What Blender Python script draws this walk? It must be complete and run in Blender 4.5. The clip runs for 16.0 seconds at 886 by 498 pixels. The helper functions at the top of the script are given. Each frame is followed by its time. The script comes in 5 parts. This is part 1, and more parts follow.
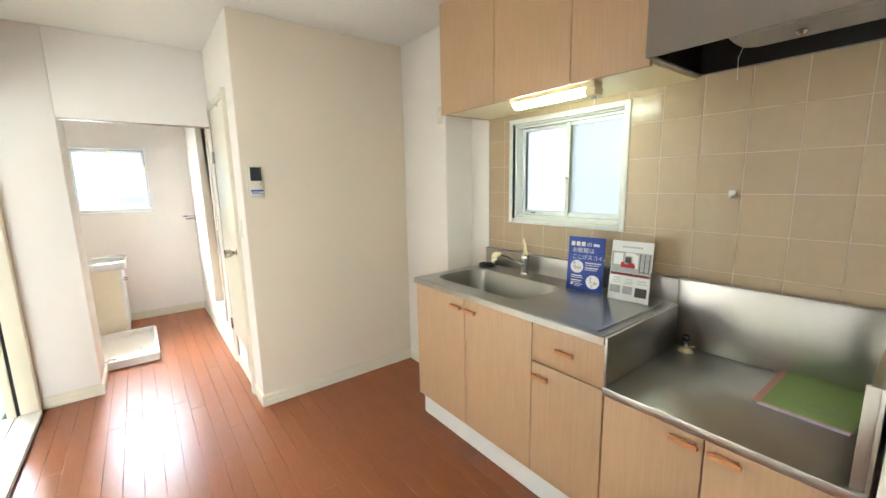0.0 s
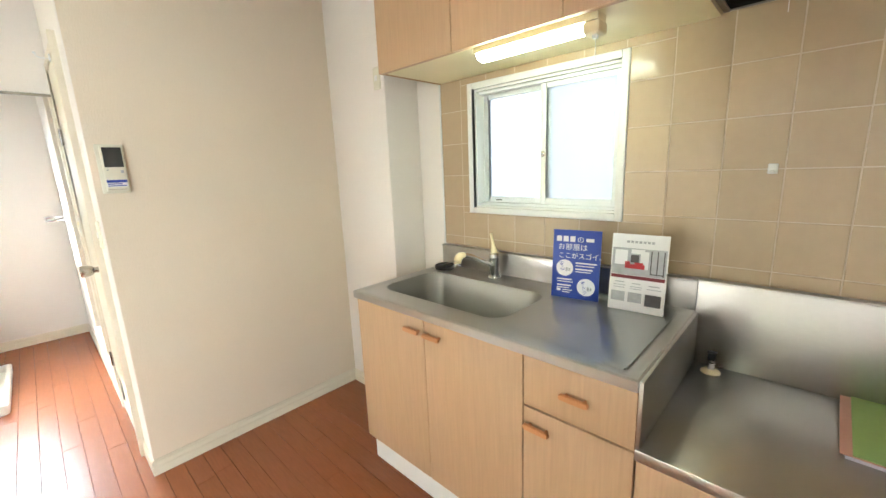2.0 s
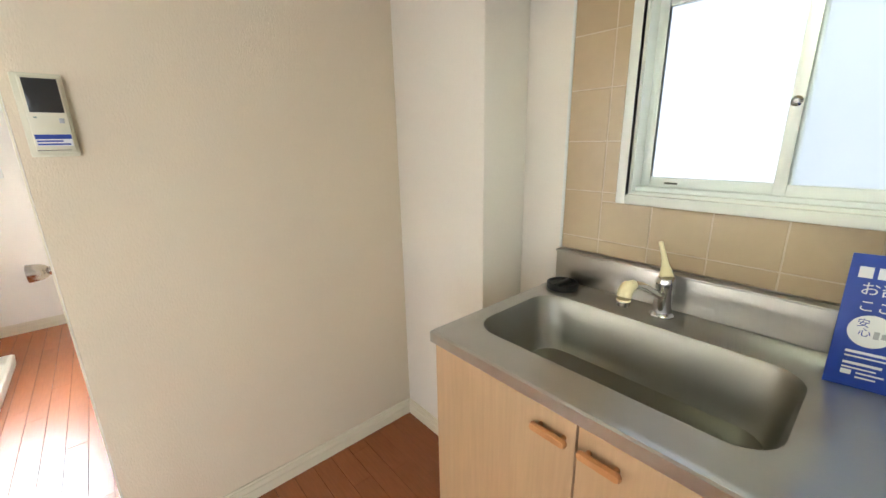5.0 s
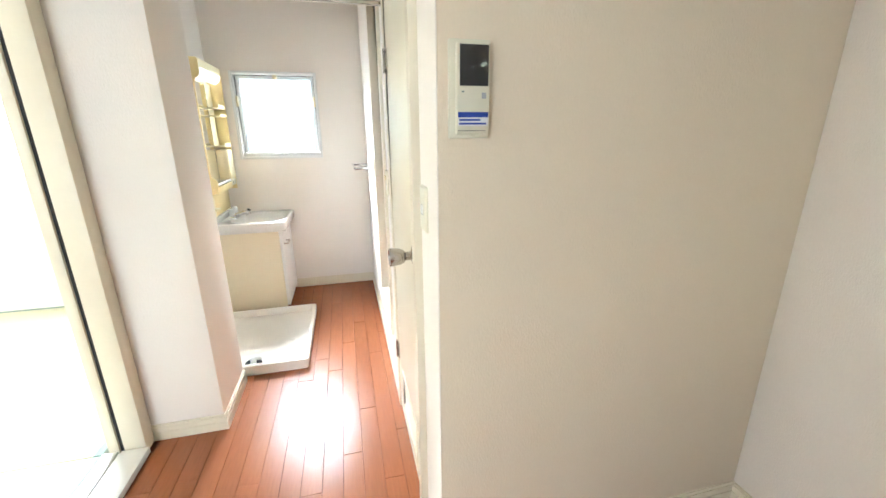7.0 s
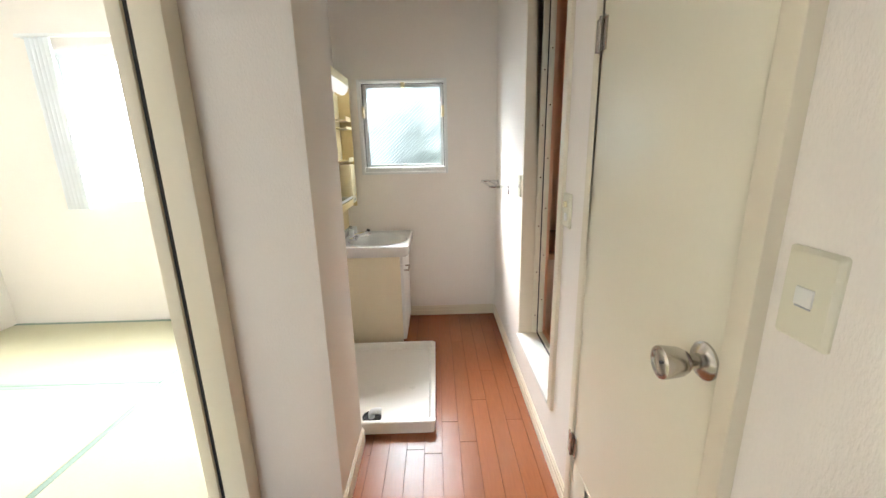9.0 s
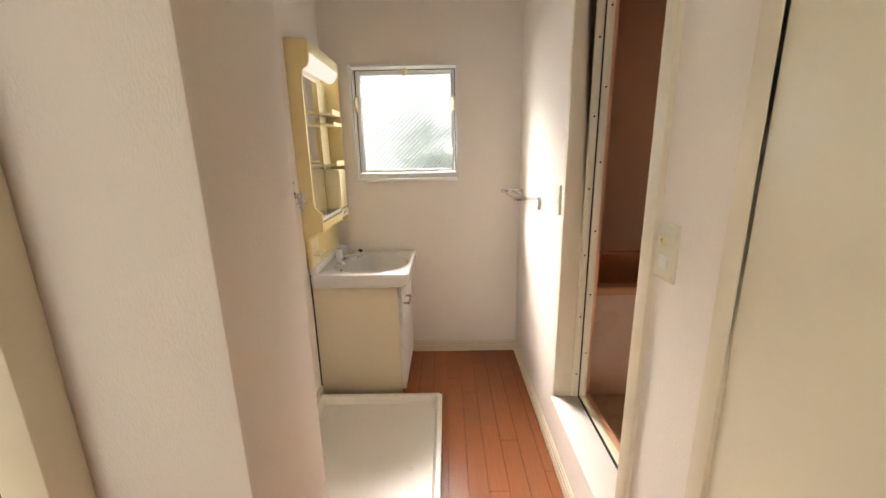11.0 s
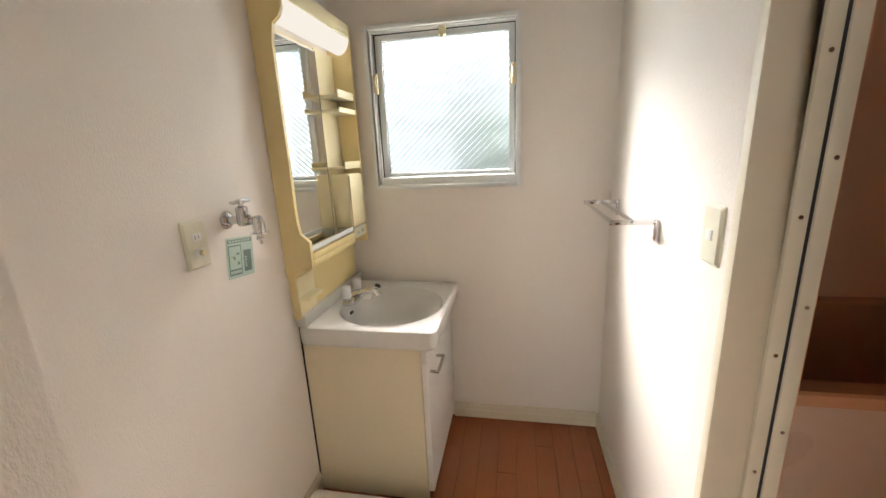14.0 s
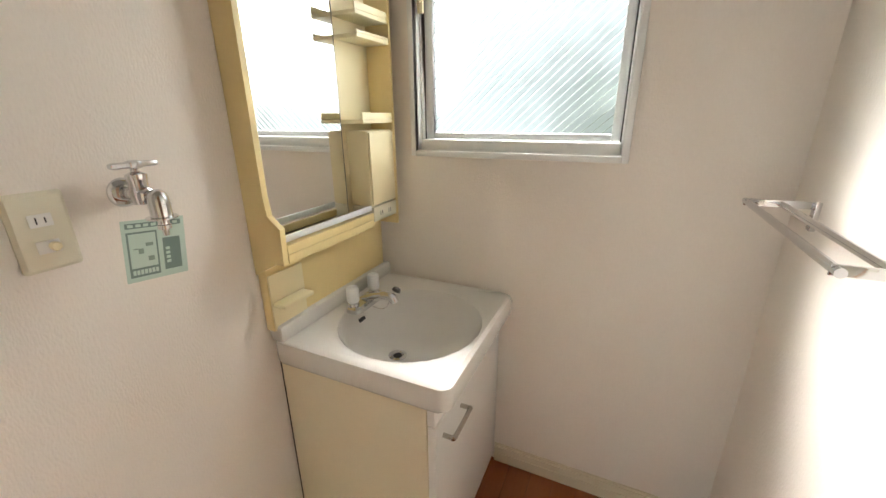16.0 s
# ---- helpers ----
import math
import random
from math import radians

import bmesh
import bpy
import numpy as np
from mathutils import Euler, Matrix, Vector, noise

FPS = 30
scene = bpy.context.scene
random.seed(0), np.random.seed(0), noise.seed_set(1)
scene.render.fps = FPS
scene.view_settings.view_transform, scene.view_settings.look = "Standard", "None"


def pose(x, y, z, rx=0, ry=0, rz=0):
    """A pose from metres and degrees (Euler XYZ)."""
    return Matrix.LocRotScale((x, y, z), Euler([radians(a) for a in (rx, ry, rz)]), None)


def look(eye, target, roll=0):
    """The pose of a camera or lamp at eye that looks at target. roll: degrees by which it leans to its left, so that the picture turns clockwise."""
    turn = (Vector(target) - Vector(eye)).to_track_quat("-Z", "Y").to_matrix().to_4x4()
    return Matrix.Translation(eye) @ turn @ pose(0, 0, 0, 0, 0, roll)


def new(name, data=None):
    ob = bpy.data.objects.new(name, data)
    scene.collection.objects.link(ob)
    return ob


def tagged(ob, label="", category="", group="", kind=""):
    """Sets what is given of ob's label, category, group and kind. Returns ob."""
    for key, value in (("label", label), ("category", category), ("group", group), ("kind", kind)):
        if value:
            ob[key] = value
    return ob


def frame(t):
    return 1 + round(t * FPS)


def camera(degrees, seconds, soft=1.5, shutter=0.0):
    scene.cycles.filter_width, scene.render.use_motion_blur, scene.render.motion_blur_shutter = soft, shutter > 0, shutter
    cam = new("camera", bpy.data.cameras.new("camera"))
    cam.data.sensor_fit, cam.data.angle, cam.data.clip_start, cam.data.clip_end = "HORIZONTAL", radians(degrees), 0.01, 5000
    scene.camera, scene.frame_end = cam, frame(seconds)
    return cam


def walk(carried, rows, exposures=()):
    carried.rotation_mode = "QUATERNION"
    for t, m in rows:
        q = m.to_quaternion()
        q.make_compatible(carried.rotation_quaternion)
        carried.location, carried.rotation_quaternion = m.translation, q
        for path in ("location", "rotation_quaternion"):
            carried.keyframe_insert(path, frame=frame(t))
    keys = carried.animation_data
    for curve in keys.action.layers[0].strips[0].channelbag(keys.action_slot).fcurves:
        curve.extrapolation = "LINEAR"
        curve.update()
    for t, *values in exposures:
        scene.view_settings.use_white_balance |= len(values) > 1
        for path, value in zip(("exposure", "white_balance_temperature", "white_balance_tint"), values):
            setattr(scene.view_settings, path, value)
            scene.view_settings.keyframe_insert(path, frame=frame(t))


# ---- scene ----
cam = camera(97.2, 16.0)

PATH = [
    (0, (0.021, 0.027, 1.296), (1.227, 1.587, 0.964), -1.1),
    (0.5, (0.099, 0.108, 1.295), (1.377, 1.61, 0.961), -1.7),
    (1, (0.193, 0.194, 1.291), (1.483, 1.68, 0.935), -0.4),
    (1.5, (0.251, 0.299, 1.28), (1.611, 1.714, 0.897), -1.2),
    (2, (0.3, 0.416, 1.275), (1.714, 1.771, 0.87), -2.3),
    (2.5, (0.374, 0.507, 1.268), (1.734, 1.906, 0.829), -2.0),
    (3, (0.485, 0.579, 1.258), (1.807, 1.996, 0.765), -1.0),
    (3.2, (0.515, 0.615, 1.252), (1.838, 2.021, 0.729), -1.0),
    (5.3, (0.609, 1.141, 1.248), (1.831, 2.629, 0.706), -1.3),
    (5.5, (0.587, 1.189, 1.246), (1.74, 2.736, 0.722), -0.8),
    (6, (0.473, 1.326, 1.257), (1.519, 2.959, 0.77), -2.1),
    (6.5, (0.365, 1.451, 1.246), (1.187, 3.194, 0.712), -1.8),
    (7, (0.291, 1.593, 1.239), (0.754, 3.455, 0.674), -0.5),
    (7.5, (0.25, 1.72, 1.243), (0.497, 3.634, 0.717), -0.5),
    (8, (0.174, 1.838, 1.238), (0.285, 3.765, 0.712), -0.0),
    (8.5, (0.079, 1.972, 1.246), (0.15, 3.907, 0.746), -1.5),
    (9, (0.052, 2.119, 1.237), (0.081, 4.056, 0.737), -1.3),
    (9.2, (0.06, 2.187, 1.24), (0.073, 4.123, 0.737), -0.9),
    (11.3, (0.062, 2.708, 1.213), (0.027, 4.652, 0.746), -1.2),
    (11.5, (0.085, 2.747, 1.202), (0.004, 4.692, 0.745), -0.4),
    (12, (0.113, 2.867, 1.205), (-0.062, 4.795, 0.705), -0.7),
    (12.5, (0.085, 3.008, 1.221), (-0.032, 4.95, 0.759), -1.6),
    (13, (0.052, 3.134, 1.219), (-0.014, 5.078, 0.754), -1.7),
    (13.5, (0.092, 3.234, 1.22), (-0.045, 5.168, 0.73), -1.2),
    (14, (0.12, 3.328, 1.216), (-0.245, 5.233, 0.727), -2.6),
    (14.5, (0.119, 3.473, 1.203), (-0.357, 5.336, 0.654), -3.0),
    (15, (0.095, 3.613, 1.204), (-0.425, 5.464, 0.653), -2.0),
    (15.5, (0.099, 3.727, 1.197), (-0.553, 5.53, 0.627), -1.3),
    (16, (0.134, 3.835, 1.184), (-0.656, 5.553, 0.534), -0.5),
]
EXPOSURES = [
    (0, 1.2, 5700, 7), (2, 1.35, 5800, 8), (3, 1.2, 5900, 9), (5.5, 1.1, 5800, 9), (6.0, 1.3, 5700, 9), (6.5, 1.35, 5600, 8), (7.5, 0.8, 5600, 7), (8.5, 0.5, 5800, 8),
    (9, 0.25, 6000, 10), (11.5, 0.15, 7100, 17), (13, 0.28, 7000, 16), (14, 0.05, 6500, 13), (16, 0.03, 6500, 12),
]
walk(cam, [(t, look(eye, target, roll)) for t, eye, target, roll in PATH], EXPOSURES)

# ---- world and light ----
world = bpy.data.worlds.new("world")
scene.world = world
world.use_nodes = True
wn = world.node_tree
sky = wn.nodes.new("ShaderNodeTexSky")
sky.sky_type, sky.sun_disc, sky.dust_density = "NISHITA", False, 4.0
sky.sun_elevation, sky.sun_rotation = radians(31), radians(301)
wn.nodes["Background"].inputs["Strength"].default_value = 0.1
wn.links.new(sky.outputs[0], wn.nodes["Background"].inputs[0])

SUN_WAY = (1.0, -0.6, -0.7)
sun = new("sun", bpy.data.lights.new("sun", "SUN"))
sun.data.energy, sun.data.angle, sun.data.color = 1.5, radians(20), (1, 0.95, 0.88)
sun.matrix_basis = look((0, 0, 0), SUN_WAY)

TUBE, VANITY_LAMP = 16.0, 0.9


def sky_lamp(name, at, toward, wide, high, watts, colour):
    """An area lamp in a window's opening, in place of the sky's light."""
    d = bpy.data.lights.new(name, "AREA")
    d.shape, d.size, d.size_y, d.energy, d.color = "RECTANGLE", wide, high, watts, colour
    new(name, d).matrix_basis = look(at, toward)


# lamp of an unseen south window, added to brighten the south-facing walls
sky_lamp("fill_south", (-1.9, -1.53, 0.98), (-1.9, 3.0, 0.98), 2.1, 1.8, 30, (0.97, 0.985, 0.97))
sky_lamp("sky_room", (-1.76, 5.045, 1.41), (-1.76, 0, 1.41), 1.3, 0.95, 42, (0.95, 0.98, 1.0))
sky_lamp("sky_washroom_west", (-1.45, 6.0, 1.85), (0.0, 4.9, 1.25), 1.4, 1.2, 75, (0.93, 0.96, 1.0))
sky_lamp("sky_washroom_east", (1.0, 5.9, 1.9), (-0.3, 4.9, 1.35), 1.2, 1.2, 30, (1.0, 0.96, 0.91))
sky_lamp("sky_washroom_high", (-0.75, 6.05, 2.42), (-0.05, 4.9, 1.35), 1.8, 0.8, 480, (1.0, 0.97, 0.93))

# ---- materials ----


def material(name, colour, rough=0.5, metal=0.0, grain=0.0, scale=40.0, stretch=(1, 1, 1), bump=0.0, bump_scale=None, spec=0.5, vary=0.0, blotch=0.0, coat=0.0):
    """A procedural surface: base colour with fine grain, larger blotches, relief and a random tone for each object."""
    mat = bpy.data.materials.new(name)
    mat.use_nodes = True
    nt = mat.node_tree
    bsdf = nt.nodes["Principled BSDF"]
    bsdf.inputs["Roughness"].default_value = rough
    bsdf.inputs["Metallic"].default_value = metal
    bsdf.inputs["Specular IOR Level"].default_value = spec
    bsdf.inputs["Coat Weight"].default_value = coat
    bsdf.inputs["Coat Roughness"].default_value = 0.16
    bsdf.inputs["Base Color"].default_value = (*colour, 1)
    coord = nt.nodes.new("ShaderNodeTexCoord")
    place = nt.nodes.new("ShaderNodeNewGeometry").outputs["Position"] if vary else coord.outputs["Object"]
    mapping = nt.nodes.new("ShaderNodeMapping")
    mapping.inputs["Scale"].default_value = stretch
    nt.links.new(place, mapping.inputs["Vector"])
    socket = None

    def mul(a, fac, low, high):
        """Multiply a colour by a value running from low to high."""
        rng = nt.nodes.new("ShaderNodeMapRange")
        rng.inputs["To Min"].default_value, rng.inputs["To Max"].default_value = low, high
        nt.links.new(fac, rng.inputs["Value"])
        mix = nt.nodes.new("ShaderNodeMix")
        mix.data_type, mix.blend_type = "RGBA", "MULTIPLY"
        mix.inputs["Factor"].default_value = 1.0
        if a is None:
            mix.inputs[6].default_value = (*colour, 1)
        else:
            nt.links.new(a, mix.inputs[6])
        nt.links.new(rng.outputs[0], mix.inputs[7])
        return mix.outputs[2]

    def cloud(s, detail=4.0, moved=True):
        n = nt.nodes.new("ShaderNodeTexNoise")
        n.inputs["Scale"].default_value, n.inputs["Detail"].default_value = s, detail
        nt.links.new(mapping.outputs[0] if moved else place, n.inputs["Vector"])
        return n.outputs[0]

    if grain:
        socket = mul(socket, cloud(scale), 1 - grain, 1 + grain)
    if blotch:
        socket = mul(socket, cloud(2.2, 3.0, False), 1 - blotch, 1 + blotch)
    if vary:
        info = nt.nodes.new("ShaderNodeObjectInfo")
        socket = mul(socket, info.outputs["Random"], 1 - vary, 1 + vary)
    if socket is not None:
        nt.links.new(socket, bsdf.inputs["Base Color"])
    if blotch:
        rr = nt.nodes.new("ShaderNodeMapRange")
        rr.inputs["To Min"].default_value, rr.inputs["To Max"].default_value = rough * 0.8, min(1, rough * 1.25)
        nt.links.new(cloud(5.0, 3.0, False), rr.inputs["Value"])
        nt.links.new(rr.outputs[0], bsdf.inputs["Roughness"])
    if bump:
        b = nt.nodes.new("ShaderNodeBump")
        b.inputs["Strength"].default_value, b.inputs["Distance"].default_value = bump, 0.002
        nt.links.new(cloud(bump_scale or scale), b.inputs["Height"])
        nt.links.new(b.outputs[0], bsdf.inputs["Normal"])
    return mat


def glow(name, colour, strength, second=None, scale=1.5):
    """A surface that gives off light; second: a colour that patches of it turn to."""
    mat = bpy.data.materials.new(name)
    mat.use_nodes = True
    nt = mat.node_tree
    nt.nodes.remove(nt.nodes["Principled BSDF"])
    em = nt.nodes.new("ShaderNodeEmission")
    em.inputs["Color"].default_value, em.inputs["Strength"].default_value = (*colour, 1), strength
    nt.links.new(em.outputs[0], nt.nodes["Material Output"].inputs[0])
    if second:
        coord = nt.nodes.new("ShaderNodeTexCoord")
        n = nt.nodes.new("ShaderNodeTexNoise")
        n.inputs["Scale"].default_value, n.inputs["Detail"].default_value = scale, 6.0
        nt.links.new(coord.outputs["Object"], n.inputs["Vector"])
        ramp = nt.nodes.new("ShaderNodeValToRGB")
        ramp.color_ramp.elements[0].position, ramp.color_ramp.elements[0].color = 0.4, (*second, 1)
        ramp.color_ramp.elements[1].position, ramp.color_ramp.elements[1].color = 0.6, (*colour, 1)
        nt.links.new(n.outputs[0], ramp.inputs[0])
        nt.links.new(ramp.outputs[0], em.inputs["Color"])
    return mat


def frosted(name, rough=0.35, colour=(0.95, 0.97, 0.97)):
    mat = bpy.data.materials.new(name)
    mat.use_nodes = True
    nt = mat.node_tree
    b = nt.nodes["Principled BSDF"]
    b.inputs["Base Color"].default_value = (*colour, 1)
    b.inputs["Roughness"].default_value, b.inputs["Transmission Weight"].default_value, b.inputs["IOR"].default_value = rough, 1.0, 1.15
    n = nt.nodes.new("ShaderNodeTexNoise")
    n.inputs["Scale"].default_value = 300
    bump = nt.nodes.new("ShaderNodeBump")
    bump.inputs["Strength"].default_value, bump.inputs["Distance"].default_value = 0.3, 0.001
    nt.links.new(n.outputs[0], bump.inputs["Height"])
    nt.links.new(bump.outputs[0], b.inputs["Normal"])
    return mat


M_PAPER = material("wallpaper", (0.86, 0.80, 0.725), 0.85, grain=0.03, scale=260, stretch=(1, 1, 0.45), bump=0.5, bump_scale=280, blotch=0.02, spec=0.25)
M_CEIL = material("ceiling_paper", (0.82, 0.80, 0.76), 0.9, grain=0.02, scale=200, bump=0.25, spec=0.2, blotch=0.02)
M_CREAM = material("cream_paint", (0.76, 0.685, 0.53), 0.42, grain=0.02, scale=60, bump=0.05, blotch=0.03)
M_DOOR = material("door_sheet", (0.80, 0.745, 0.59), 0.38, grain=0.015, scale=80, bump=0.04, blotch=0.02)
M_PLANK = material("plank", (0.30, 0.100, 0.036), 0.205, grain=0.16, scale=18, stretch=(7, 0.7, 1), bump=0.05, vary=0.05, blotch=0.05, spec=0.42)
M_GAP = material("floor_joint", (0.26, 0.084, 0.032), 0.7, grain=0.1, scale=60)
M_BEECH = material("beech_sheet", (0.55, 0.36, 0.20), 0.42, grain=0.13, scale=26, stretch=(5, 5, 0.28), bump=0.05, vary=0.03, blotch=0.02)
M_HANDLE = material("handle_wood", (0.58, 0.27, 0.10), 0.4, grain=0.12, scale=60, stretch=(4, 0.5, 4))
M_WHITE = material("white_board", (0.80, 0.78, 0.73), 0.5, grain=0.02, scale=60, blotch=0.03)
M_STEEL = material("stainless_steel", (0.50, 0.49, 0.47), 0.29, metal=1.0, grain=0.05, scale=70, stretch=(20, 0.6, 1), bump=0.012)
brushed = M_STEEL.node_tree.nodes["Principled BSDF"]
grain_way = M_STEEL.node_tree.nodes.new("ShaderNodeCombineXYZ")
grain_way.inputs["Y"].default_value = 1.0
M_STEEL.node_tree.links.new(grain_way.outputs[0], brushed.inputs["Tangent"])
brushed.inputs["Anisotropic"].default_value, brushed.inputs["Anisotropic Rotation"].default_value = 0.55, 0.25
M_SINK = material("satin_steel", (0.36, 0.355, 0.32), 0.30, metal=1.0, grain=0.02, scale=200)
M_CHROME = material("chrome", (0.68, 0.68, 0.69), 0.08, metal=1.0, blotch=0.02)
M_SATIN = material("satin_metal", (0.52, 0.49, 0.45), 0.2, metal=1.0, grain=0.03, scale=100, blotch=0.04)
M_TILE = material("tile", (0.47, 0.355, 0.225), 0.22, grain=0.05, scale=30, bump=0.03, vary=0.03, blotch=0.04, coat=0.2)
M_GROUT = material("grout", (0.57, 0.46, 0.32), 0.6, grain=0.05, scale=90)
M_ALU = material("aluminium", (0.77, 0.79, 0.785), 0.36, metal=0.15, grain=0.02, scale=60)
M_VINYL = material("window_trim", (0.80, 0.80, 0.77), 0.45, grain=0.02, scale=60, blotch=0.02)
M_GLASS = frosted("frosted_glass", 0.5)
M_WIREGLASS = frosted("figured_glass", 0.3, (0.70, 0.80, 0.80))
M_WIRE = frosted("glass_rib", 0.12, (1.0, 1.0, 1.0))
M_NET = bpy.data.materials.new("insect_net")
M_NET.use_nodes = True
net_mix, net_clear = M_NET.node_tree.nodes.new("ShaderNodeMixShader"), M_NET.node_tree.nodes.new("ShaderNodeBsdfTransparent")
net_mix.inputs[0].default_value = 0.28
M_NET.node_tree.nodes["Principled BSDF"].inputs["Base Color"].default_value = (0.25, 0.27, 0.29, 1)
M_NET.node_tree.links.new(net_clear.outputs[0], net_mix.inputs[1])
M_NET.node_tree.links.new(M_NET.node_tree.nodes["Principled BSDF"].outputs[0], net_mix.inputs[2])
M_NET.node_tree.links.new(net_mix.outputs[0], M_NET.node_tree.nodes["Material Output"].inputs[0])
M_BLACK = material("black_plastic", (0.018, 0.018, 0.018), 0.35, grain=0.1, scale=60)
M_RUBBER = material("rubber", (0.03, 0.028, 0.026), 0.8, grain=0.1, scale=60)
M_HOOD = material("hood_sheet", (0.27, 0.24, 0.21), 0.32, metal=0.55, grain=0.03, scale=60, blotch=0.05)
# near-black lining of the hood, mottled
M_HOOD_BLACK = material("hood_inside", (0.025, 0.022, 0.022), 0.22, grain=0.2, scale=30, blotch=0.2)
M_GREASE = material("fan_cover", (0.34, 0.33, 0.32), 0.3, metal=0.4, grain=0.08, scale=30, blotch=0.1)
M_PLATE = material("plate_plastic", (0.74, 0.70, 0.55), 0.4, grain=0.015, scale=60, blotch=0.02)
M_KEY = material("key_plastic", (0.80, 0.79, 0.74), 0.35, grain=0.01, scale=60)
M_SCREEN = material("screen", (0.035, 0.035, 0.035), 0.12, grain=0.1, scale=40)
M_BLUE = material("blue_print", (0.018, 0.055, 0.36), 0.35, grain=0.03, scale=60)
M_CARD = material("white_print", (0.82, 0.82, 0.82), 0.35, grain=0.01, scale=60)
M_GREY = material("grey_print", (0.42, 0.43, 0.45), 0.4, grain=0.25, scale=60)
M_DARKPRINT = material("dark_print", (0.06, 0.05, 0.05), 0.4, grain=0.3, scale=60)
M_RED = material("red_print", (0.55, 0.02, 0.03), 0.4, grain=0.1, scale=60)
M_MAROON = material("maroon_print", (0.18, 0.02, 0.03), 0.4, grain=0.1, scale=60)
M_GREENFILE = material("green_card", (0.29, 0.40, 0.13), 0.6, grain=0.06, scale=80, bump=0.05, blotch=0.04)
M_PINKFILE = material("pink_card", (0.60, 0.30, 0.24), 0.6, grain=0.05, scale=80, blotch=0.04)
# the wallpaper again, its colour turned beige for dimmer, warmer light
M_PAPER_DIM = material("wallpaper_dim", (0.77, 0.66, 0.505), 0.85, grain=0.03, scale=260, stretch=(1, 1, 0.45), bump=0.5, bump_scale=280, blotch=0.02, spec=0.25)
M_PAPERS = material("papers", (0.66, 0.60, 0.68), 0.7, grain=0.15, scale=200, stretch=(1, 1, 12))
M_CERAMIC = material("basin_ceramic", (0.77, 0.745, 0.70), 0.14, grain=0.01, scale=40, coat=0.3, blotch=0.02)
M_VBODY = material("vanity_side", (0.78, 0.69, 0.50), 0.42, grain=0.015, scale=60, blotch=0.02)
M_VDOOR = material("vanity_door", (0.80, 0.78, 0.74), 0.4, grain=0.01, scale=60, blotch=0.02)
M_YELLOW = material("cream_plastic", (0.82, 0.66, 0.32), 0.35, grain=0.015, scale=50, blotch=0.02)
M_PALE = material("pale_plastic", (0.85, 0.75, 0.48), 0.35, grain=0.01, scale=50)
M_MIRROR = material("mirror", (0.92, 0.93, 0.92), 0.01, metal=1.0)
M_PAN = material("pan_plastic", (0.85, 0.81, 0.73), 0.3, grain=0.015, scale=40, blotch=0.03)
M_BATH = material("bath_panel", (0.85, 0.51, 0.31), 0.3, grain=0.03, scale=50, bump=0.03, blotch=0.03)
M_TUB = material("bath_tub", (0.68, 0.36, 0.19), 0.2, grain=0.02, scale=50, blotch=0.03, coat=0.2)
M_APRON = material("bath_apron", (0.82, 0.60, 0.44), 0.28, grain=0.02, scale=50, blotch=0.03)
M_TATAMI = material("tatami_straw", (0.52, 0.49, 0.32), 0.5, grain=0.12, scale=50, stretch=(1, 14, 1), bump=0.2, vary=0.05, blotch=0.03)
M_HERI = material("tatami_border", (0.24, 0.32, 0.26), 0.7, grain=0.15, scale=200)
M_SIGN = material("sign_green", (0.50, 0.62, 0.53), 0.35, grain=0.02, scale=60)
M_SIGNDARK = material("sign_dark", (0.17, 0.24, 0.21), 0.4, grain=0.05, scale=60)
M_LACE = material("lace", (0.85, 0.87, 0.88), 0.8, grain=0.05, scale=200)
M_TUBE = glow("tube_light", (0.93, 1.0, 0.70), TUBE)
M_VLAMP = glow("vanity_light", (1.0, 0.94, 0.82), VANITY_LAMP)
M_HAZE = glow("hazy_sky", (0.96, 1.0, 0.99), 1.2)
M_HAZE_EAST = glow("hazy_sky_east", (0.93, 0.965, 1.0), 0.72)
M_GROUND = material("yard", (0.20, 0.20, 0.17), 0.9, grain=0.2, scale=3, blotch=0.15)
M_BARK = material("bark", (0.10, 0.07, 0.05), 0.9, grain=0.3, scale=20)
M_LEAF = material("far_leaves", (0.36, 0.41, 0.36), 0.7, grain=0.5, scale=14, blotch=0.3)

# ---- mesh tools ----


def add_box(bm, lo, hi, bev=0.0, seg=2):
    """Add a box between two corners, its edges rounded by bev."""
    c = [(a + b) / 2 for a, b in zip(lo, hi)]
    s = [abs(b - a) for a, b in zip(lo, hi)]
    made = bmesh.ops.create_cube(bm, size=1.0, matrix=Matrix.LocRotScale(c, None, s))
    if bev:
        edges = list({e for v in made["verts"] for e in v.link_edges})
        bmesh.ops.bevel(bm, geom=edges, offset=min(bev, min(s) * 0.49), segments=seg, profile=0.5, affect="EDGES")
    return bm


def box(lo, hi, bev=0.0, seg=2):
    return add_box(bmesh.new(), lo, hi, bev, seg)


def boxes(*spans, bev=0.0):
    bm = bmesh.new()
    for lo, hi in spans:
        add_box(bm, lo, hi, bev)
    return bm


def add_lathe(bm, profile, at, axis=(0, 0, 1), seg=24):
    """Turn a profile of (radius, height) round an axis through at; open ends are closed."""
    q = Vector((0, 0, 1)).rotation_difference(Vector(axis).normalized())
    rings = []
    for r, h in profile:
        ring = []
        for i in range(seg):
            a = 2 * math.pi * i / seg
            ring.append(bm.verts.new(Vector(at) + q @ Vector((r * math.cos(a), r * math.sin(a), h))))
        rings.append(ring)
    for a, b in zip(rings, rings[1:]):
        for i in range(seg):
            bm.faces.new((a[i], a[(i + 1) % seg], b[(i + 1) % seg], b[i]))
    bm.faces.new(list(reversed(rings[0])))
    bm.faces.new(rings[-1])
    return bm


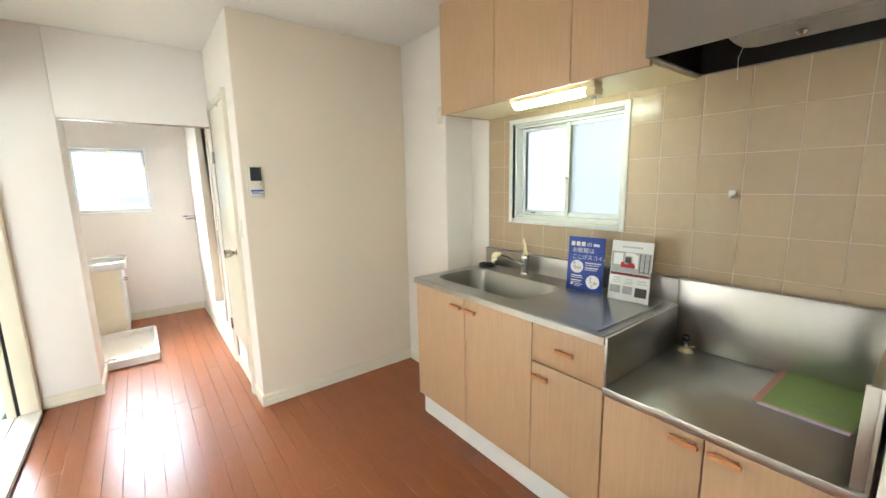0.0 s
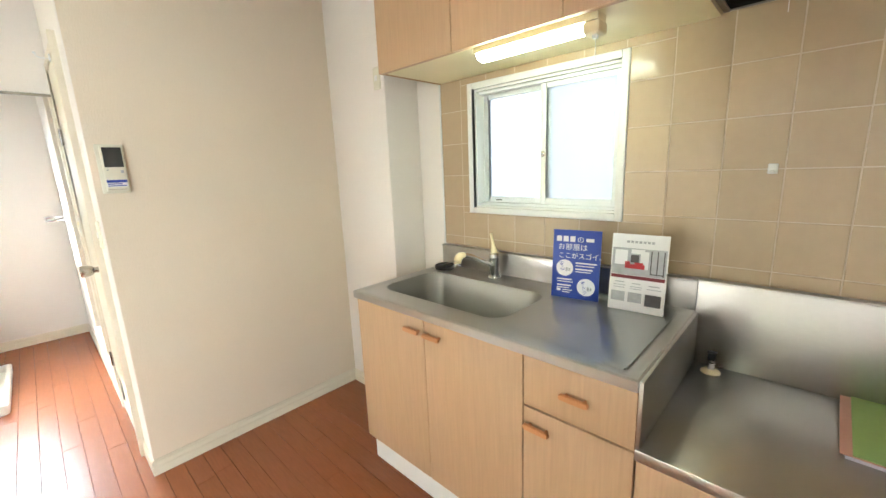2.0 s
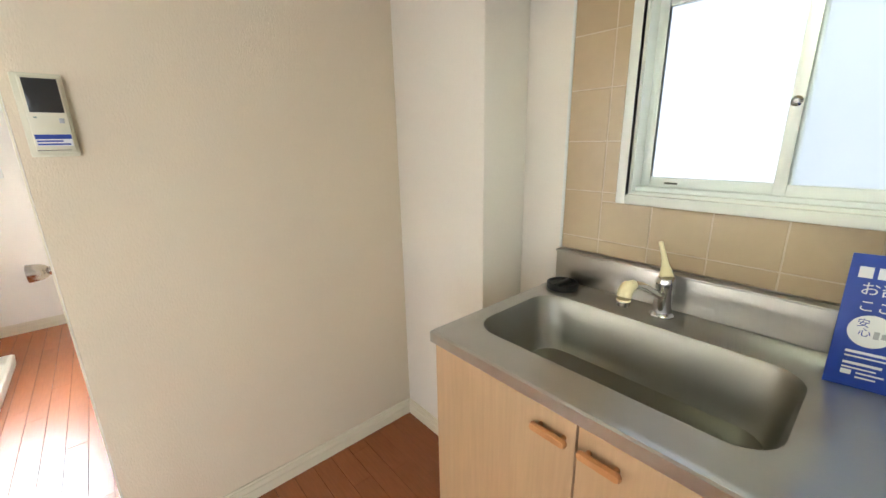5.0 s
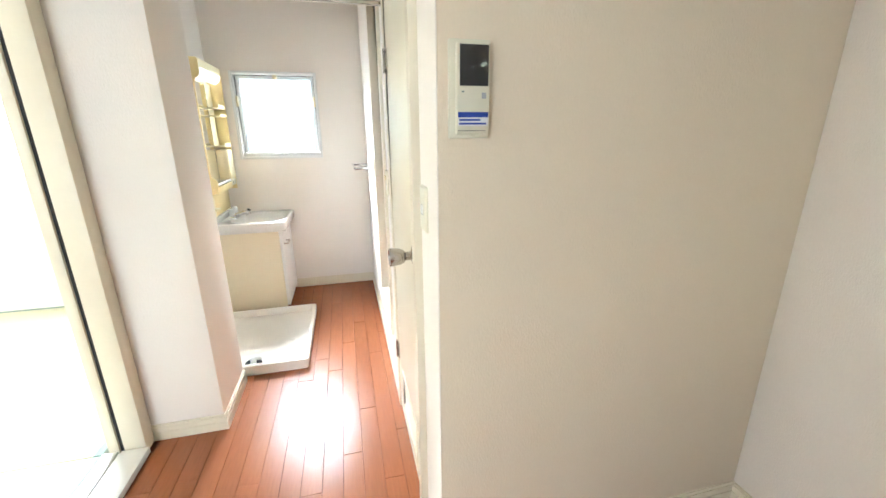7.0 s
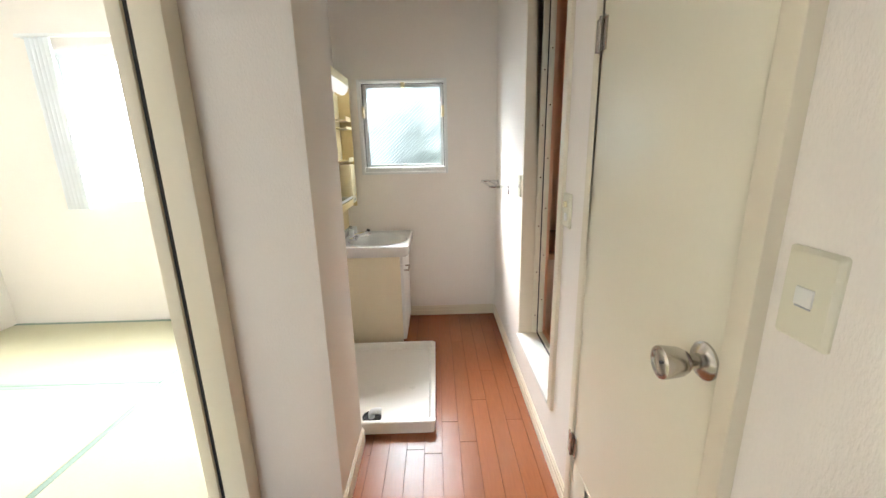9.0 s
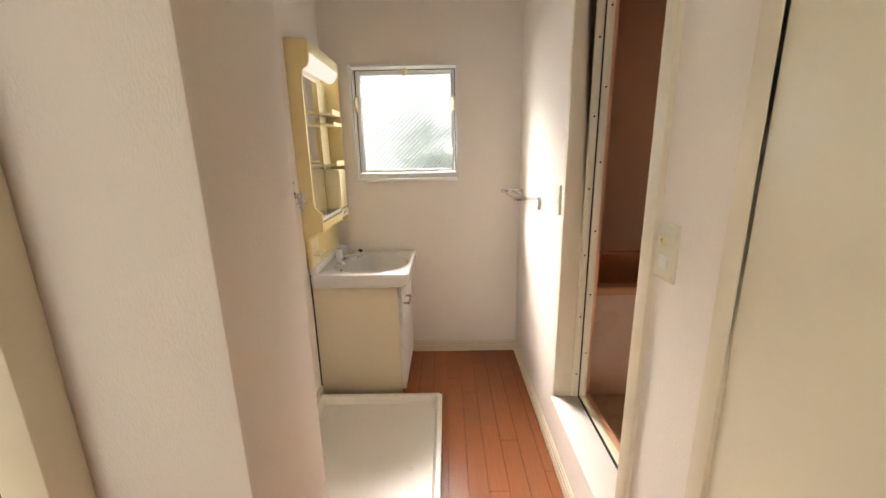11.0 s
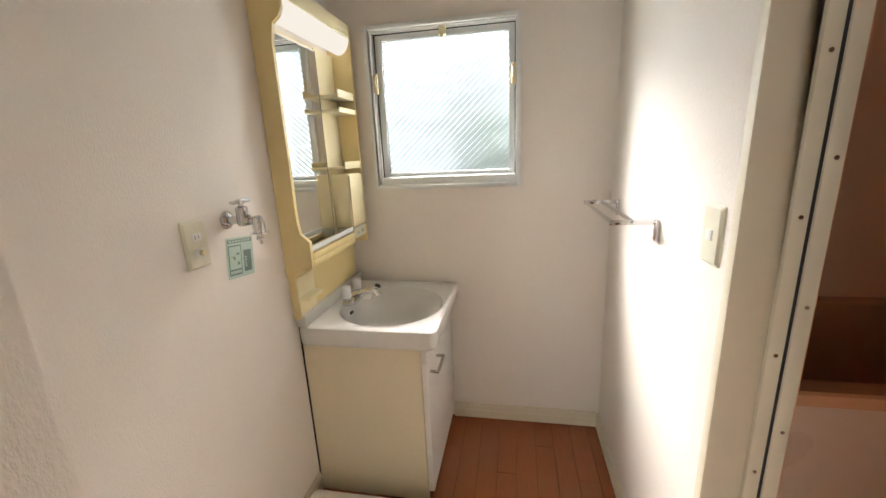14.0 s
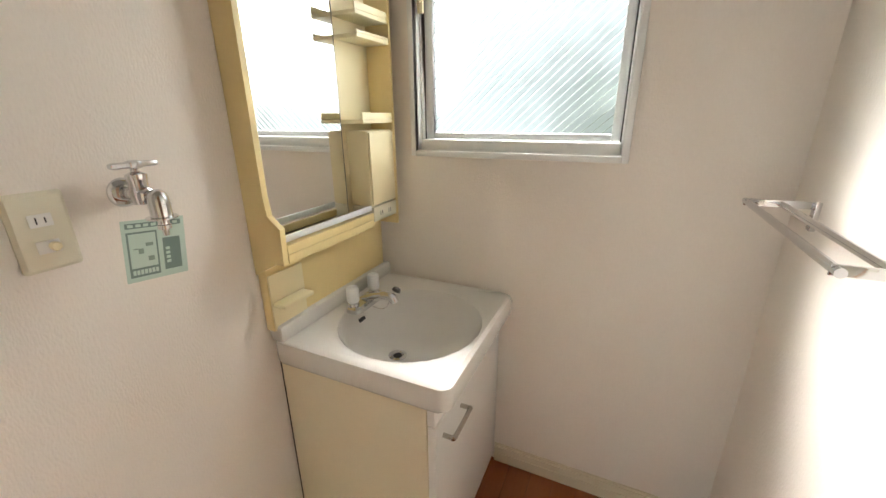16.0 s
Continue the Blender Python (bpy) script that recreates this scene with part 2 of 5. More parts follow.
def lathe(profile, at, axis=(0, 0, 1), seg=24):
    return add_lathe(bmesh.new(), profile, at, axis, seg)


def add_tube(bm, points, r, seg=12):
    """A round bar along a line of points; r is one radius or one for each point."""
    pts = [Vector(p) for p in points]
    radii = r if isinstance(r, (list, tuple)) else [r] * len(pts)
    rings, side = [], None
    for i, p in enumerate(pts):
        d = (pts[min(i + 1, len(pts) - 1)] - pts[max(i - 1, 0)]).normalized()
        if side is None:
            side = d.orthogonal().normalized()
        side = (side - d * side.dot(d)).normalized()
        other = d.cross(side)
        rings.append([bm.verts.new(p + radii[i] * (math.cos(2 * math.pi * k / seg) * side + math.sin(2 * math.pi * k / seg) * other)) for k in range(seg)])
    for a, b in zip(rings, rings[1:]):
        for k in range(seg):
            bm.faces.new((a[k], a[(k + 1) % seg], b[(k + 1) % seg], b[k]))
    bm.faces.new(list(reversed(rings[0])))
    bm.faces.new(rings[-1])
    return bm


def tube(points, r, seg=12):
    return add_tube(bmesh.new(), points, r, seg)


def bend(points, n=6):
    """A smooth line through the points."""
    pts = [Vector(p) for p in points]
    out = []
    for i in range(len(pts) - 1):
        p0, p1, p2, p3 = pts[max(i - 1, 0)], pts[i], pts[i + 1], pts[min(i + 2, len(pts) - 1)]
        for k in range(n):
            t = k / n
            out.append(0.5 * ((2 * p1) + (p2 - p0) * t + (2 * p0 - 5 * p1 + 4 * p2 - p3) * t * t + (3 * p1 - p0 - 3 * p2 + p3) * t ** 3))
    return out + [pts[-1]]


def rrect(x0, x1, y0, y1, z, r, n=8):
    """Points of a rectangle with round corners, anticlockwise; always 4 * n of them."""
    r = min(r, (x1 - x0) / 2 - 1e-4, (y1 - y0) / 2 - 1e-4)
    out = []
    for cx, cy, a0 in ((x1 - r, y1 - r, 0), (x0 + r, y1 - r, 90), (x0 + r, y0 + r, 180), (x1 - r, y0 + r, 270)):
        for i in range(n):
            a = radians(a0 + 90 * i / (n - 1))
            out.append((cx + r * math.cos(a), cy + r * math.sin(a), z))
    return out


def loft(rings, close=True, first=False):
    """Skin a row of rings of equally many points; close caps the last one, first the first."""
    bm = bmesh.new()
    rows = [[bm.verts.new(p) for p in ring] for ring in rings]
    n = len(rows[0])
    for a, b in zip(rows, rows[1:]):
        for i in range(n):
            bm.faces.new((a[i], a[(i + 1) % n], b[(i + 1) % n], b[i]))
    if close:
        bm.faces.new(rows[-1])
    if first:
        bm.faces.new(list(reversed(rows[0])))
    return bm


def mesh_of(name, bm, mat, smooth=35):
    bmesh.ops.remove_doubles(bm, verts=bm.verts[:], dist=1e-5)
    bmesh.ops.recalc_face_normals(bm, faces=bm.faces[:])
    me = bpy.data.meshes.new(name)
    bm.to_mesh(me)
    bm.free()
    me.materials.append(mat)
    if smooth:
        me.shade_smooth()
        me.set_sharp_from_angle(angle=radians(smooth))
    return me


def part(name, bm, mat, parent=None, label="", kind=""):
    """Link a bmesh as one mesh under a thing or a part, given in the world's metres."""
    ob = new(name, mesh_of(name, bm, mat))
    if parent is not None:
        base = Matrix.Identity(4)
        p = parent
        while p is not None:
            base = p.matrix_basis @ base
            p = p.parent
        ob.parent = parent
        ob.matrix_basis = base.inverted()
    return tagged(ob, label=label, kind=kind)


def thing(name, at, label, category, group=""):
    """An Empty at the base of a thing."""
    ob = new(name)
    ob.empty_display_size = 0.05
    ob.matrix_basis = Matrix.Translation(at)
    return tagged(ob, label=label, category=category, group=group)


def setting(name, bm, mat, label="", category=""):
    return tagged(part(name, bm, mat), label=label, category=category, kind="structure")


def text(name, body, size, m, mat, parent, align="LEFT"):
    """Flat letters in the built-in font, at the pose m, made into a mesh."""
    cu = bpy.data.curves.new(name, "FONT")
    cu.body, cu.size, cu.extrude, cu.align_x = body, size, 0.0002, align
    tmp = new(name + "_curve", cu)
    bpy.context.view_layer.update()
    me = bpy.data.meshes.new_from_object(tmp.evaluated_get(bpy.context.evaluated_depsgraph_get()))
    bpy.data.objects.remove(tmp)
    me.transform(m)
    me.materials.clear()
    me.materials.append(mat)
    ob = new(name, me)
    ob.parent = parent
    ob.matrix_basis = Matrix.Identity(4)
    return ob


# ---- the shell ----
H = 2.2
XW, XE = -3.14, 1.735      # room's west wall, kitchen's east wall
YS, YN = -1.4, 4.91        # south and north walls
HX = 0.48                  # hall wall
PX = -0.58                 # wall to the straw-mat room
setting("floor", box((XW - 0.12, YS - 0.12, -0.16), (XE + 0.12, YN + 0.12, -0.012)), M_GAP, "dark brown base beneath the floor planks", "floor")
setting("ceiling", box((XW - 0.12, YS - 0.12, H), (XE + 0.12, YN + 0.12, H + 0.1)), M_CEIL, "plain off-white papered ceiling", "ceiling")

KW = (0.925, 1.56, 1.092, 1.606)       # kitchen window: y, y, z, z
setting("wall_east", boxes(
    ((XE, YS - 0.12, 0), (XE + 0.12, KW[0], H)), ((XE, KW[1], 0), (XE + 0.12, YN, H)),
    ((XE, KW[0], 0), (XE + 0.12, KW[1], KW[2])), ((XE, KW[0], KW[3]), (XE + 0.12, KW[1], H))), M_PAPER, "cream papered kitchen wall with a window", "wall")
setting("wall_pillar_east", box((1.525, 1.925, 0), (XE, 2.395, H), 0.004), M_PAPER, "pale papered pillar in the kitchen corner", "wall")
setting("wall_end_east", box((1.14, -0.09, 0), (XE, 0.045, H), 0.004), M_PAPER, "white wall end beside the stove cabinet", "wall")
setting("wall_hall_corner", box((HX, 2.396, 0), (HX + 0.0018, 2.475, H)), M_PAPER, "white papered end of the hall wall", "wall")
# same paper as the hall; the weaker light here is in its tint
setting("wall_toilet_south", box((HX + 0.002, 2.395, 0), (XE, 2.475, H), 0.003), M_PAPER_DIM, "papered wall carrying the intercom, tinted beige for its dimmer light", "wall")
DY0, DY1, DZ = 2.613, 3.182, 1.815      # toilet door opening
BY0, BY1, BZ0, BZ1 = 3.446, 4.032, 0.27, 1.95   # bathroom opening
setting("wall_hall", boxes(
    ((HX, 2.475, 0), (HX + 0.09, DY0, H)), ((HX, DY0, DZ), (HX + 0.09, DY1, H)), ((HX, DY1, 0), (HX + 0.09, BY0, H)),
    ((HX, BY0, 0), (HX + 0.09, BY1, BZ0 - 0.02)), ((HX, BY0, BZ1), (HX + 0.09, BY1, H)), ((HX, BY1, 0), (HX + 0.09, YN, H))), M_PAPER, "white papered hall wall with two doorways", "wall")
setting("wall_toilet_east", box((HX + 0.09, 3.19, 0), (XE, 3.25, H)), M_PAPER, "plain wall between toilet and bathroom", "wall")
WW = (-0.439, 0.126, 1.084, 1.670)      # washroom window: x, x, z, z
RW = (-2.42, -1.10, 0.92, 1.90)        # straw-mat room window
setting("wall_north", boxes(
    ((XW - 0.12, YN, 0), (RW[0], YN + 0.12, H)), ((RW[0], YN, 0), (RW[1], YN + 0.12, RW[2])), ((RW[0], YN, RW[3]), (RW[1], YN + 0.12, H)),
    ((RW[1], YN, 0), (WW[0], YN + 0.12, H)), ((WW[0], YN, 0), (WW[1], YN + 0.12, WW[2])), ((WW[0], YN, WW[3]), (WW[1], YN + 0.12, H)),
    ((WW[1], YN, 0), (XE + 0.12, YN + 0.12, H))), M_PAPER, "white papered wall with two windows", "wall")
setting("wall_wash_west", box((-0.70, 3.572, 0), (-0.60, YN, H)), M_PAPER, "white papered washroom wall with embossed grain", "wall")
setting("wall_pillar_west", box((-0.70, 3.22, 0), (-0.295, 3.572, H), 0.006), M_PAPER, "white papered pillar beside the washing machine pan", "wall")
setting("wall_lintel", box((-0.295, 3.22, 1.71), (HX, 3.30, H), 0.003), M_PAPER, "papered lintel over the washroom entrance", "wall")
setting("wall_room_east", boxes(((-0.70, YS, 0), (PX, -0.45, H)), ((-0.70, -0.45, 1.80), (PX, 3.22, H))), M_PAPER, "papered wall between kitchen and straw-mat room", "wall")
BW = (-2.95, -0.85, 0.06, 1.9)         # unseen south window, added for light: x, x, z, z
setting("wall_south", boxes(
    ((XW - 0.12, YS - 0.12, 0), (BW[0], YS, H)), ((BW[0], YS - 0.12, 0), (BW[1], YS, BW[2])), ((BW[0], YS - 0.12, BW[3]), (BW[1], YS, H)),
    ((BW[1], YS - 0.12, 0), (XE, YS, H))), M_PAPER, "plain white unseen wall with an added window", "wall")
setting("wall_west", box((XW - 0.12, YS, 0), (XW, YN, H)), M_PAPER, "plain papered wall", "wall")

# what lies outside the windows
setting("backdrop_north", box((-9, 13.0, -3), (9, 13.02, 5.5)), M_HAZE, "bright hazy sky beyond the trees", "sky")
setting("backdrop_east", box((8.0, -6, -3), (8.02, 11, 5.5)), M_HAZE_EAST, "pale hazy sky beyond the kitchen window", "sky")
setting("ground", box((-300, -300, -3.2), (300, 300, -3.0)), M_GROUND, "grey-green yard far below the windows", "ground")


def tree(at, height, spread, seed):
    """A tree with a forked trunk and a crown of many small leaves."""
    r = random.Random(seed)
    t = thing("tree", at, "leafy green tree outside the window", "tree", "trees outside")
    base = Vector(at)
    bm = bmesh.new()
    top = base + Vector((0, 0, height * 0.75))
    add_tube(bm, [base, base + Vector((0.05, 0, height * 0.4)), top], [0.12, 0.09, 0.04], 8)
    ends = []
    for k in range(9):
        a = 6.283 * k / 9 + r.random()
        p = base + Vector((0, 0, height * r.uniform(0.35, 0.7)))
        e = p + Vector((math.cos(a) * spread * r.uniform(0.5, 0.9), math.sin(a) * spread * r.uniform(0.5, 0.9), height * r.uniform(0.1, 0.3)))
        add_tube(bm, [p, (p + e) / 2 + Vector((0, 0, 0.1)), e], [0.04, 0.025, 0.01], 6)
        ends += [e, (p + e) / 2]
    part("trunk", bm, M_BARK, t)
    verts, faces = [], []
    for k in range(2600):
        c = r.choice(ends) + Vector((r.gauss(0, 0.3), r.gauss(0, 0.3), r.gauss(0, 0.3)))
        u = Vector((r.uniform(-1, 1), r.uniform(-1, 1), r.uniform(-1, 1))).normalized()
        v = u.orthogonal().normalized()
        s = r.uniform(0.05, 0.1)
        n = len(verts)
        verts += [c - u * s, c + v * s * 0.45, c + u * s, c - v * s * 0.45]
        faces.append((n, n + 1, n + 2, n + 3))
    me = bpy.data.meshes.new("crown")
    me.from_pydata(verts, [], faces)
    me.materials.append(M_LEAF)
    o = new("crown", me)
    o.parent, o.matrix_basis = t, t.matrix_basis.inverted()


tree((0.5, 8.0, -3.0), 4.7, 1.1, 3)
tree((-0.9, 8.8, -3.0), 4.0, 1.2, 5)

# ---- casings, sills and baseboards ----


def baseboard(name, a, b, normal):
    """A moulded skirting from a to b, standing out from the wall along normal."""
    bm = bmesh.new()
    ax, ay, bx, by = *a, *b
    nx, ny = normal
    for z0, z1, d in ((0.0, 0.038, 0.010), (0.038, 0.045, 0.007), (0.045, 0.064, 0.010), (0.064, 0.073, 0.006)):
        x0, x1 = sorted((ax, bx + nx * d)) if nx else sorted((ax, bx))
        y0, y1 = sorted((ay, by + ny * d)) if ny else sorted((ay, by))
        add_box(bm, (x0, y0, z0), (x1, y1, z1))
    return setting(name, bm, M_CREAM, "cream moulded wooden baseboard", "baseboard")


baseboard("baseboard_toilet", (HX, 2.395), (1.525, 2.395), (0, -1))
baseboard("baseboard_pillar_east", (1.525, 1.76), (1.525, 2.385), (-1, 0))
baseboard("baseboard_pillar_west", (PX, 3.22), (-0.295, 3.22), (0, -1))
baseboard("baseboard_pillar_side", (-0.295, 3.21), (-0.295, 3.572), (1, 0))
baseboard("baseboard_hall_a", (HX, 3.222), (HX, 4.90), (-1, 0))
baseboard("baseboard_hall_b", (HX, 2.385), (HX, 2.582), (-1, 0))
baseboard("baseboard_north", (-0.16, YN), (HX - 0.01, YN), (0, -1))
baseboard("baseboard_wash", (-0.60, 3.585), (-0.60, 4.43), (1, 0))

jamb = setting("trim_jamb", boxes(((-0.705, 3.150, 0.0), (-0.668, 3.219, 1.80)), ((-0.652, 3.150, 0.0), (-0.574, 3.219, 1.80)), bev=0.003), M_CREAM, "cream wooden jamb of the sliding doorway", "door frame")
# near-black filler, in place of the shade inside the jamb's groove
part("groove", box((-0.668, 3.160, 0.0), (-0.652, 3.215, 1.80)), M_RUBBER, jamb)
setting("trim_threshold", boxes(((-0.725, -0.45, 0.0), (-0.672, 3.149, 0.028)), ((-0.672, -0.45, 0.0), (-0.660, 3.149, 0.020)), ((-0.660, -0.45, 0.0), (-0.562, 3.149, 0.028)), bev=0.002), M_WHITE, "white grooved threshold of the sliding doorway", "threshold")
setting("trim_curtain_track", box((-0.29, 3.228, 1.698), (HX - 0.002, 3.246, 1.7095), 0.002), M_SATIN, "thin grey metal curtain track", "track")
setting("trim_toilet_frame", boxes(
    ((HX - 0.022, DY0 - 0.030, 0), (HX + 0.09, DY0 + 0.008, DZ + 0.03)), ((HX - 0.012, DY1 - 0.008, 0), (HX + 0.09, DY1 + 0.030, DZ + 0.03)),
    ((HX - 0.012, DY0 + 0.008, DZ - 0.006), (HX + 0.09, DY1 - 0.008, DZ + 0.03)), bev=0.002), M_CREAM, "cream frame of the toilet door", "door frame")
setting("trim_bath_frame", boxes(
    ((HX - 0.012, BY0 - 0.040, BZ0 - 0.02), (HX + 0.09, BY0 + 0.004, BZ1 + 0.03)), ((HX - 0.003, BY1 - 0.004, BZ0 - 0.02), (HX + 0.066, BY1 + 0.02, BZ1 + 0.03)),
    ((HX - 0.012, BY0 + 0.004, BZ1 - 0.006), (HX + 0.066, BY1 - 0.004, BZ1 + 0.03)), bev=0.002), M_CREAM, "cream casing of the bathroom doorway", "door frame")
setting("trim_bath_sill", boxes(((HX - 0.016, BY0 + 0.006, BZ0 - 0.019), (HX + 0.0905, BY1 - 0.004, BZ0)), bev=0.003), M_WHITE, "white raised sill of the bathroom doorway", "sill")
alu = setting("trim_bath_door_frame", boxes(
    ((HX + 0.0665, BY1 - 0.010, BZ0), (HX + 0.091, BY1 + 0.02, BZ1)), ((HX + 0.097, BY1 - 0.012, BZ0), (HX + 0.122, BY1 + 0.02, BZ1)),
    ((HX + 0.0905, BY0 - 0.02, BZ0), (HX + 0.122, BY0 + 0.004, BZ1)), ((HX + 0.097, BY0 + 0.004, BZ0 - 0.02), (HX + 0.122, BY1 - 0.012, BZ0 + 0.006)), bev=0.002), M_DOOR, "pale aluminium bathroom door frame with screws", "door frame")
part("gasket", box((HX + 0.0912, BY1 - 0.008, BZ0), (HX + 0.0968, BY1 + 0.01, BZ1)), M_RUBBER, alu)
part("gasket", box((HX + 0.0912, BY0 + 0.004, BZ0 - 0.005), (HX + 0.0968, BY1 - 0.010, BZ0 + 0.003)), M_RUBBER, alu)
screw = mesh_of("screw", lathe([(0.0035, 0), (0.0035, 0.0015), (0.0015, 0.002)], (0, 0, 0), (0, -1, 0), 8), M_SATIN)
for i in range(6):
    for x, y, dz in ((HX + 0.079, BY1 - 0.010, 0.0), (HX + 0.110, BY1 - 0.012, 0.09)):
        s = new("screw", screw)
        s.parent, s.matrix_basis = alu, Matrix.Translation((x, y, BZ0 + 0.10 + dz + 0.24 * i))

# ---- windows ----


def pane(name, lo, hi, mat, parent):
    ob = part(name, box(lo, hi), mat, parent)
    ob.visible_shadow = False
    return ob


def kitchen_window():
    y0, y1, z0, z1 = KW
    w = tagged(part("window_1", boxes(
        ((1.712, y0 - 0.026, z0 - 0.026), (1.7345, y0, z1 + 0.026)), ((1.712, y1, z0 - 0.026), (1.7345, y1 + 0.026, z1 + 0.026)),
        ((1.712, y0, z0 - 0.026), (1.7345, y1, z0)), ((1.712, y0, z1), (1.7345, y1, z1 + 0.026)), bev=0.003), M_VINYL), "white-trimmed sliding kitchen window with frosted panes", "window", kind="structure")
    part("reveal", boxes(((1.735, y0, z0), (1.85, y0 + 0.008, z1)), ((1.735, y1 - 0.008, z0), (1.85, y1, z1)), ((1.735, y0 + 0.008, z0), (1.85, y1 - 0.008, z0 + 0.008)), ((1.735, y0 + 0.008, z1 - 0.008), (1.85, y1 - 0.008, z1))), M_VINYL, w)
    part("rail", boxes(((1.752, y0 + 0.008, z0 + 0.008), (1.845, y1 - 0.008, z0 + 0.020)), ((1.752, y0 + 0.008, z1 - 0.020), (1.845, y1 - 0.008, z1 - 0.008)), bev=0.002), M_ALU, w)
    mid = 1.235
    for a, b, x in ((mid - 0.014, y1 - 0.008, 1.788), (y0 + 0.008, mid + 0.014, 1.764)):
        s = part("sash", boxes(
            ((x, a, z0 + 0.020), (x + 0.02, a + 0.024, z1 - 0.020)), ((x, b - 0.024, z0 + 0.020), (x + 0.02, b, z1 - 0.020)),
            ((x, a + 0.024, z0 + 0.020), (x + 0.02, b - 0.024, z0 + 0.046)), ((x, a + 0.024, z1 - 0.040), (x + 0.02, b - 0.024, z1 - 0.020)), bev=0.002), M_ALU, w)
        pane("pane", (x + 0.003, a + 0.022, z0 + 0.044), (x + 0.007, b - 0.022, z1 - 0.038), M_GLASS, s)
    part("pull", box((1.7855, y1 - 0.026, z0 + 0.20), (1.7878, y1 - 0.016, z0 + 0.27), 0.0006), M_ALU, w)
    part("weep_slot", box((1.7868, y1 - 0.105, z0 + 0.028), (1.7882, y1 - 0.072, z0 + 0.033), 0.0005), M_RUBBER, w)
    net = part("insect_screen", box((1.8405, y0 + 0.010, z0 + 0.025), (1.842, mid + 0.016, z1 - 0.027)), M_NET, w)
    net.visible_shadow = False
    part("lock", lathe([(0.011, 0), (0.011, 0.006), (0.006, 0.010), (0.004, 0.018)], (1.764, mid + 0.002, 1.315), (-1, 0, 0), 14), M_CHROME, w)


def washroom_window():
    x0, x1, z0, z1 = WW
    t = 0.016
    w = tagged(part("window_2", boxes(
        ((x0 - t, 4.893, z0 - t), (x0, 4.9095, z1 + t)), ((x1, 4.893, z0 - t), (x1 + t, 4.9095, z1 + t)),
        ((x0, 4.893, z0 - t), (x1, 4.9095, z0)), ((x0, 4.893, z1), (x1, 4.9095, z1 + t)), bev=0.002), M_VINYL), "hopper window with wired figured glass in a pale frame", "window", kind="structure")
    part("reveal", boxes(((x0, YN, z0), (x0 + 0.003, 5.02, z1)), ((x1 - 0.003, YN, z0), (x1, 5.02, z1)), ((x0 + 0.003, YN, z0), (x1 - 0.003, 5.02, z0 + 0.003)), ((x0 + 0.003, YN, z1 - 0.003), (x1 - 0.003, 5.02, z1))), M_VINYL, w)
    part("window_frame", boxes(
        ((x0 + 0.003, 4.925, z0 + 0.003), (x0 + 0.010, 4.985, z1 - 0.003)), ((x1 - 0.0065, 4.925, z0 + 0.003), (x1 - 0.003, 4.985, z1 - 0.003)),
        ((x0 + 0.010, 4.912, z0 + 0.003), (x1 - 0.0065, 4.985, z0 + 0.030)), ((x0 + 0.010, 4.925, z1 - 0.006), (x1 - 0.0065, 4.985, z1 - 0.003)), bev=0.001), M_VINYL, w)
    a, b, c, d = x0 + 0.014, x1 - 0.010, z0 + 0.032, z1 - 0.010
    s = part("sash", boxes(
        ((a, 4.938, c), (a + 0.024, 4.965, d)), ((b - 0.021, 4.938, c), (b, 4.965, d)),
        ((a + 0.024, 4.938, c), (b - 0.021, 4.965, c + 0.018)), ((a + 0.024, 4.938, d - 0.022), (b - 0.021, 4.965, d)), bev=0.002), M_ALU, w)
    # figured glass in diagonal bands, with a clear rib between each two
    px0, px1, pz0, pz1 = a + 0.022, b - 0.019, c + 0.016, d - 0.020
    slope, pitch, rib = 0.92, 0.0262, 0.0030

    def clipped(poly):
        """A polygon of (x, z) cut to the pane's rectangle."""
        for axis, lim, sign in ((0, px0, 1), (0, px1, -1), (1, pz0, 1), (1, pz1, -1)):
            out = []
            for p, q in zip(poly, poly[1:] + poly[:1]):
                dp, dq = sign * (p[axis] - lim), sign * (q[axis] - lim)
                if dp >= 0:
                    out.append(p)
                if dp * dq < 0:
                    u = dp / (dp - dq)
                    out.append((p[0] + u * (q[0] - p[0]), p[1] + u * (q[1] - p[1])))
            poly = out
        return poly

    bands, ribs = bmesh.new(), bmesh.new()
    run = (pz1 - pz0) / slope
    k = px0 - run - pitch
    while k < px1:
        for bm, u0, u1, ya, yb in ((bands, k + rib, k + pitch, 4.950, 4.954), (ribs, k, k + rib, 4.9495, 4.9545)):
            poly = clipped([(u0, pz0), (u1, pz0), (u1 + run, pz1), (u0 + run, pz1)])
            if len(poly) < 3:
                continue
            near, far = [bm.verts.new((x, ya, z)) for x, z in poly], [bm.verts.new((x, yb, z)) for x, z in poly]
            bm.faces.new(near)
            bm.faces.new(list(reversed(far)))
            for i in range(len(near)):
                j = (i + 1) % len(near)
                bm.faces.new((near[j], near[i], far[i], far[j]))
        k += pitch
    part("pane", bands, M_WIREGLASS, s).visible_shadow = False
    part("rib", ribs, M_WIRE, s, kind="stuff").visible_shadow = False
    part("gasket", boxes(((x0 + 0.0102, 4.940, z0 + 0.031), (x0 + 0.0138, 4.955, z1 - 0.0065)), ((x1 - 0.0098, 4.940, z0 + 0.031), (x1 - 0.0067, 4.955, z1 - 0.0065)), ((x0 + 0.0142, 4.940, z1 - 0.0098), (x1 - 0.0102, 4.955, z1 - 0.0065))), M_RUBBER, w)
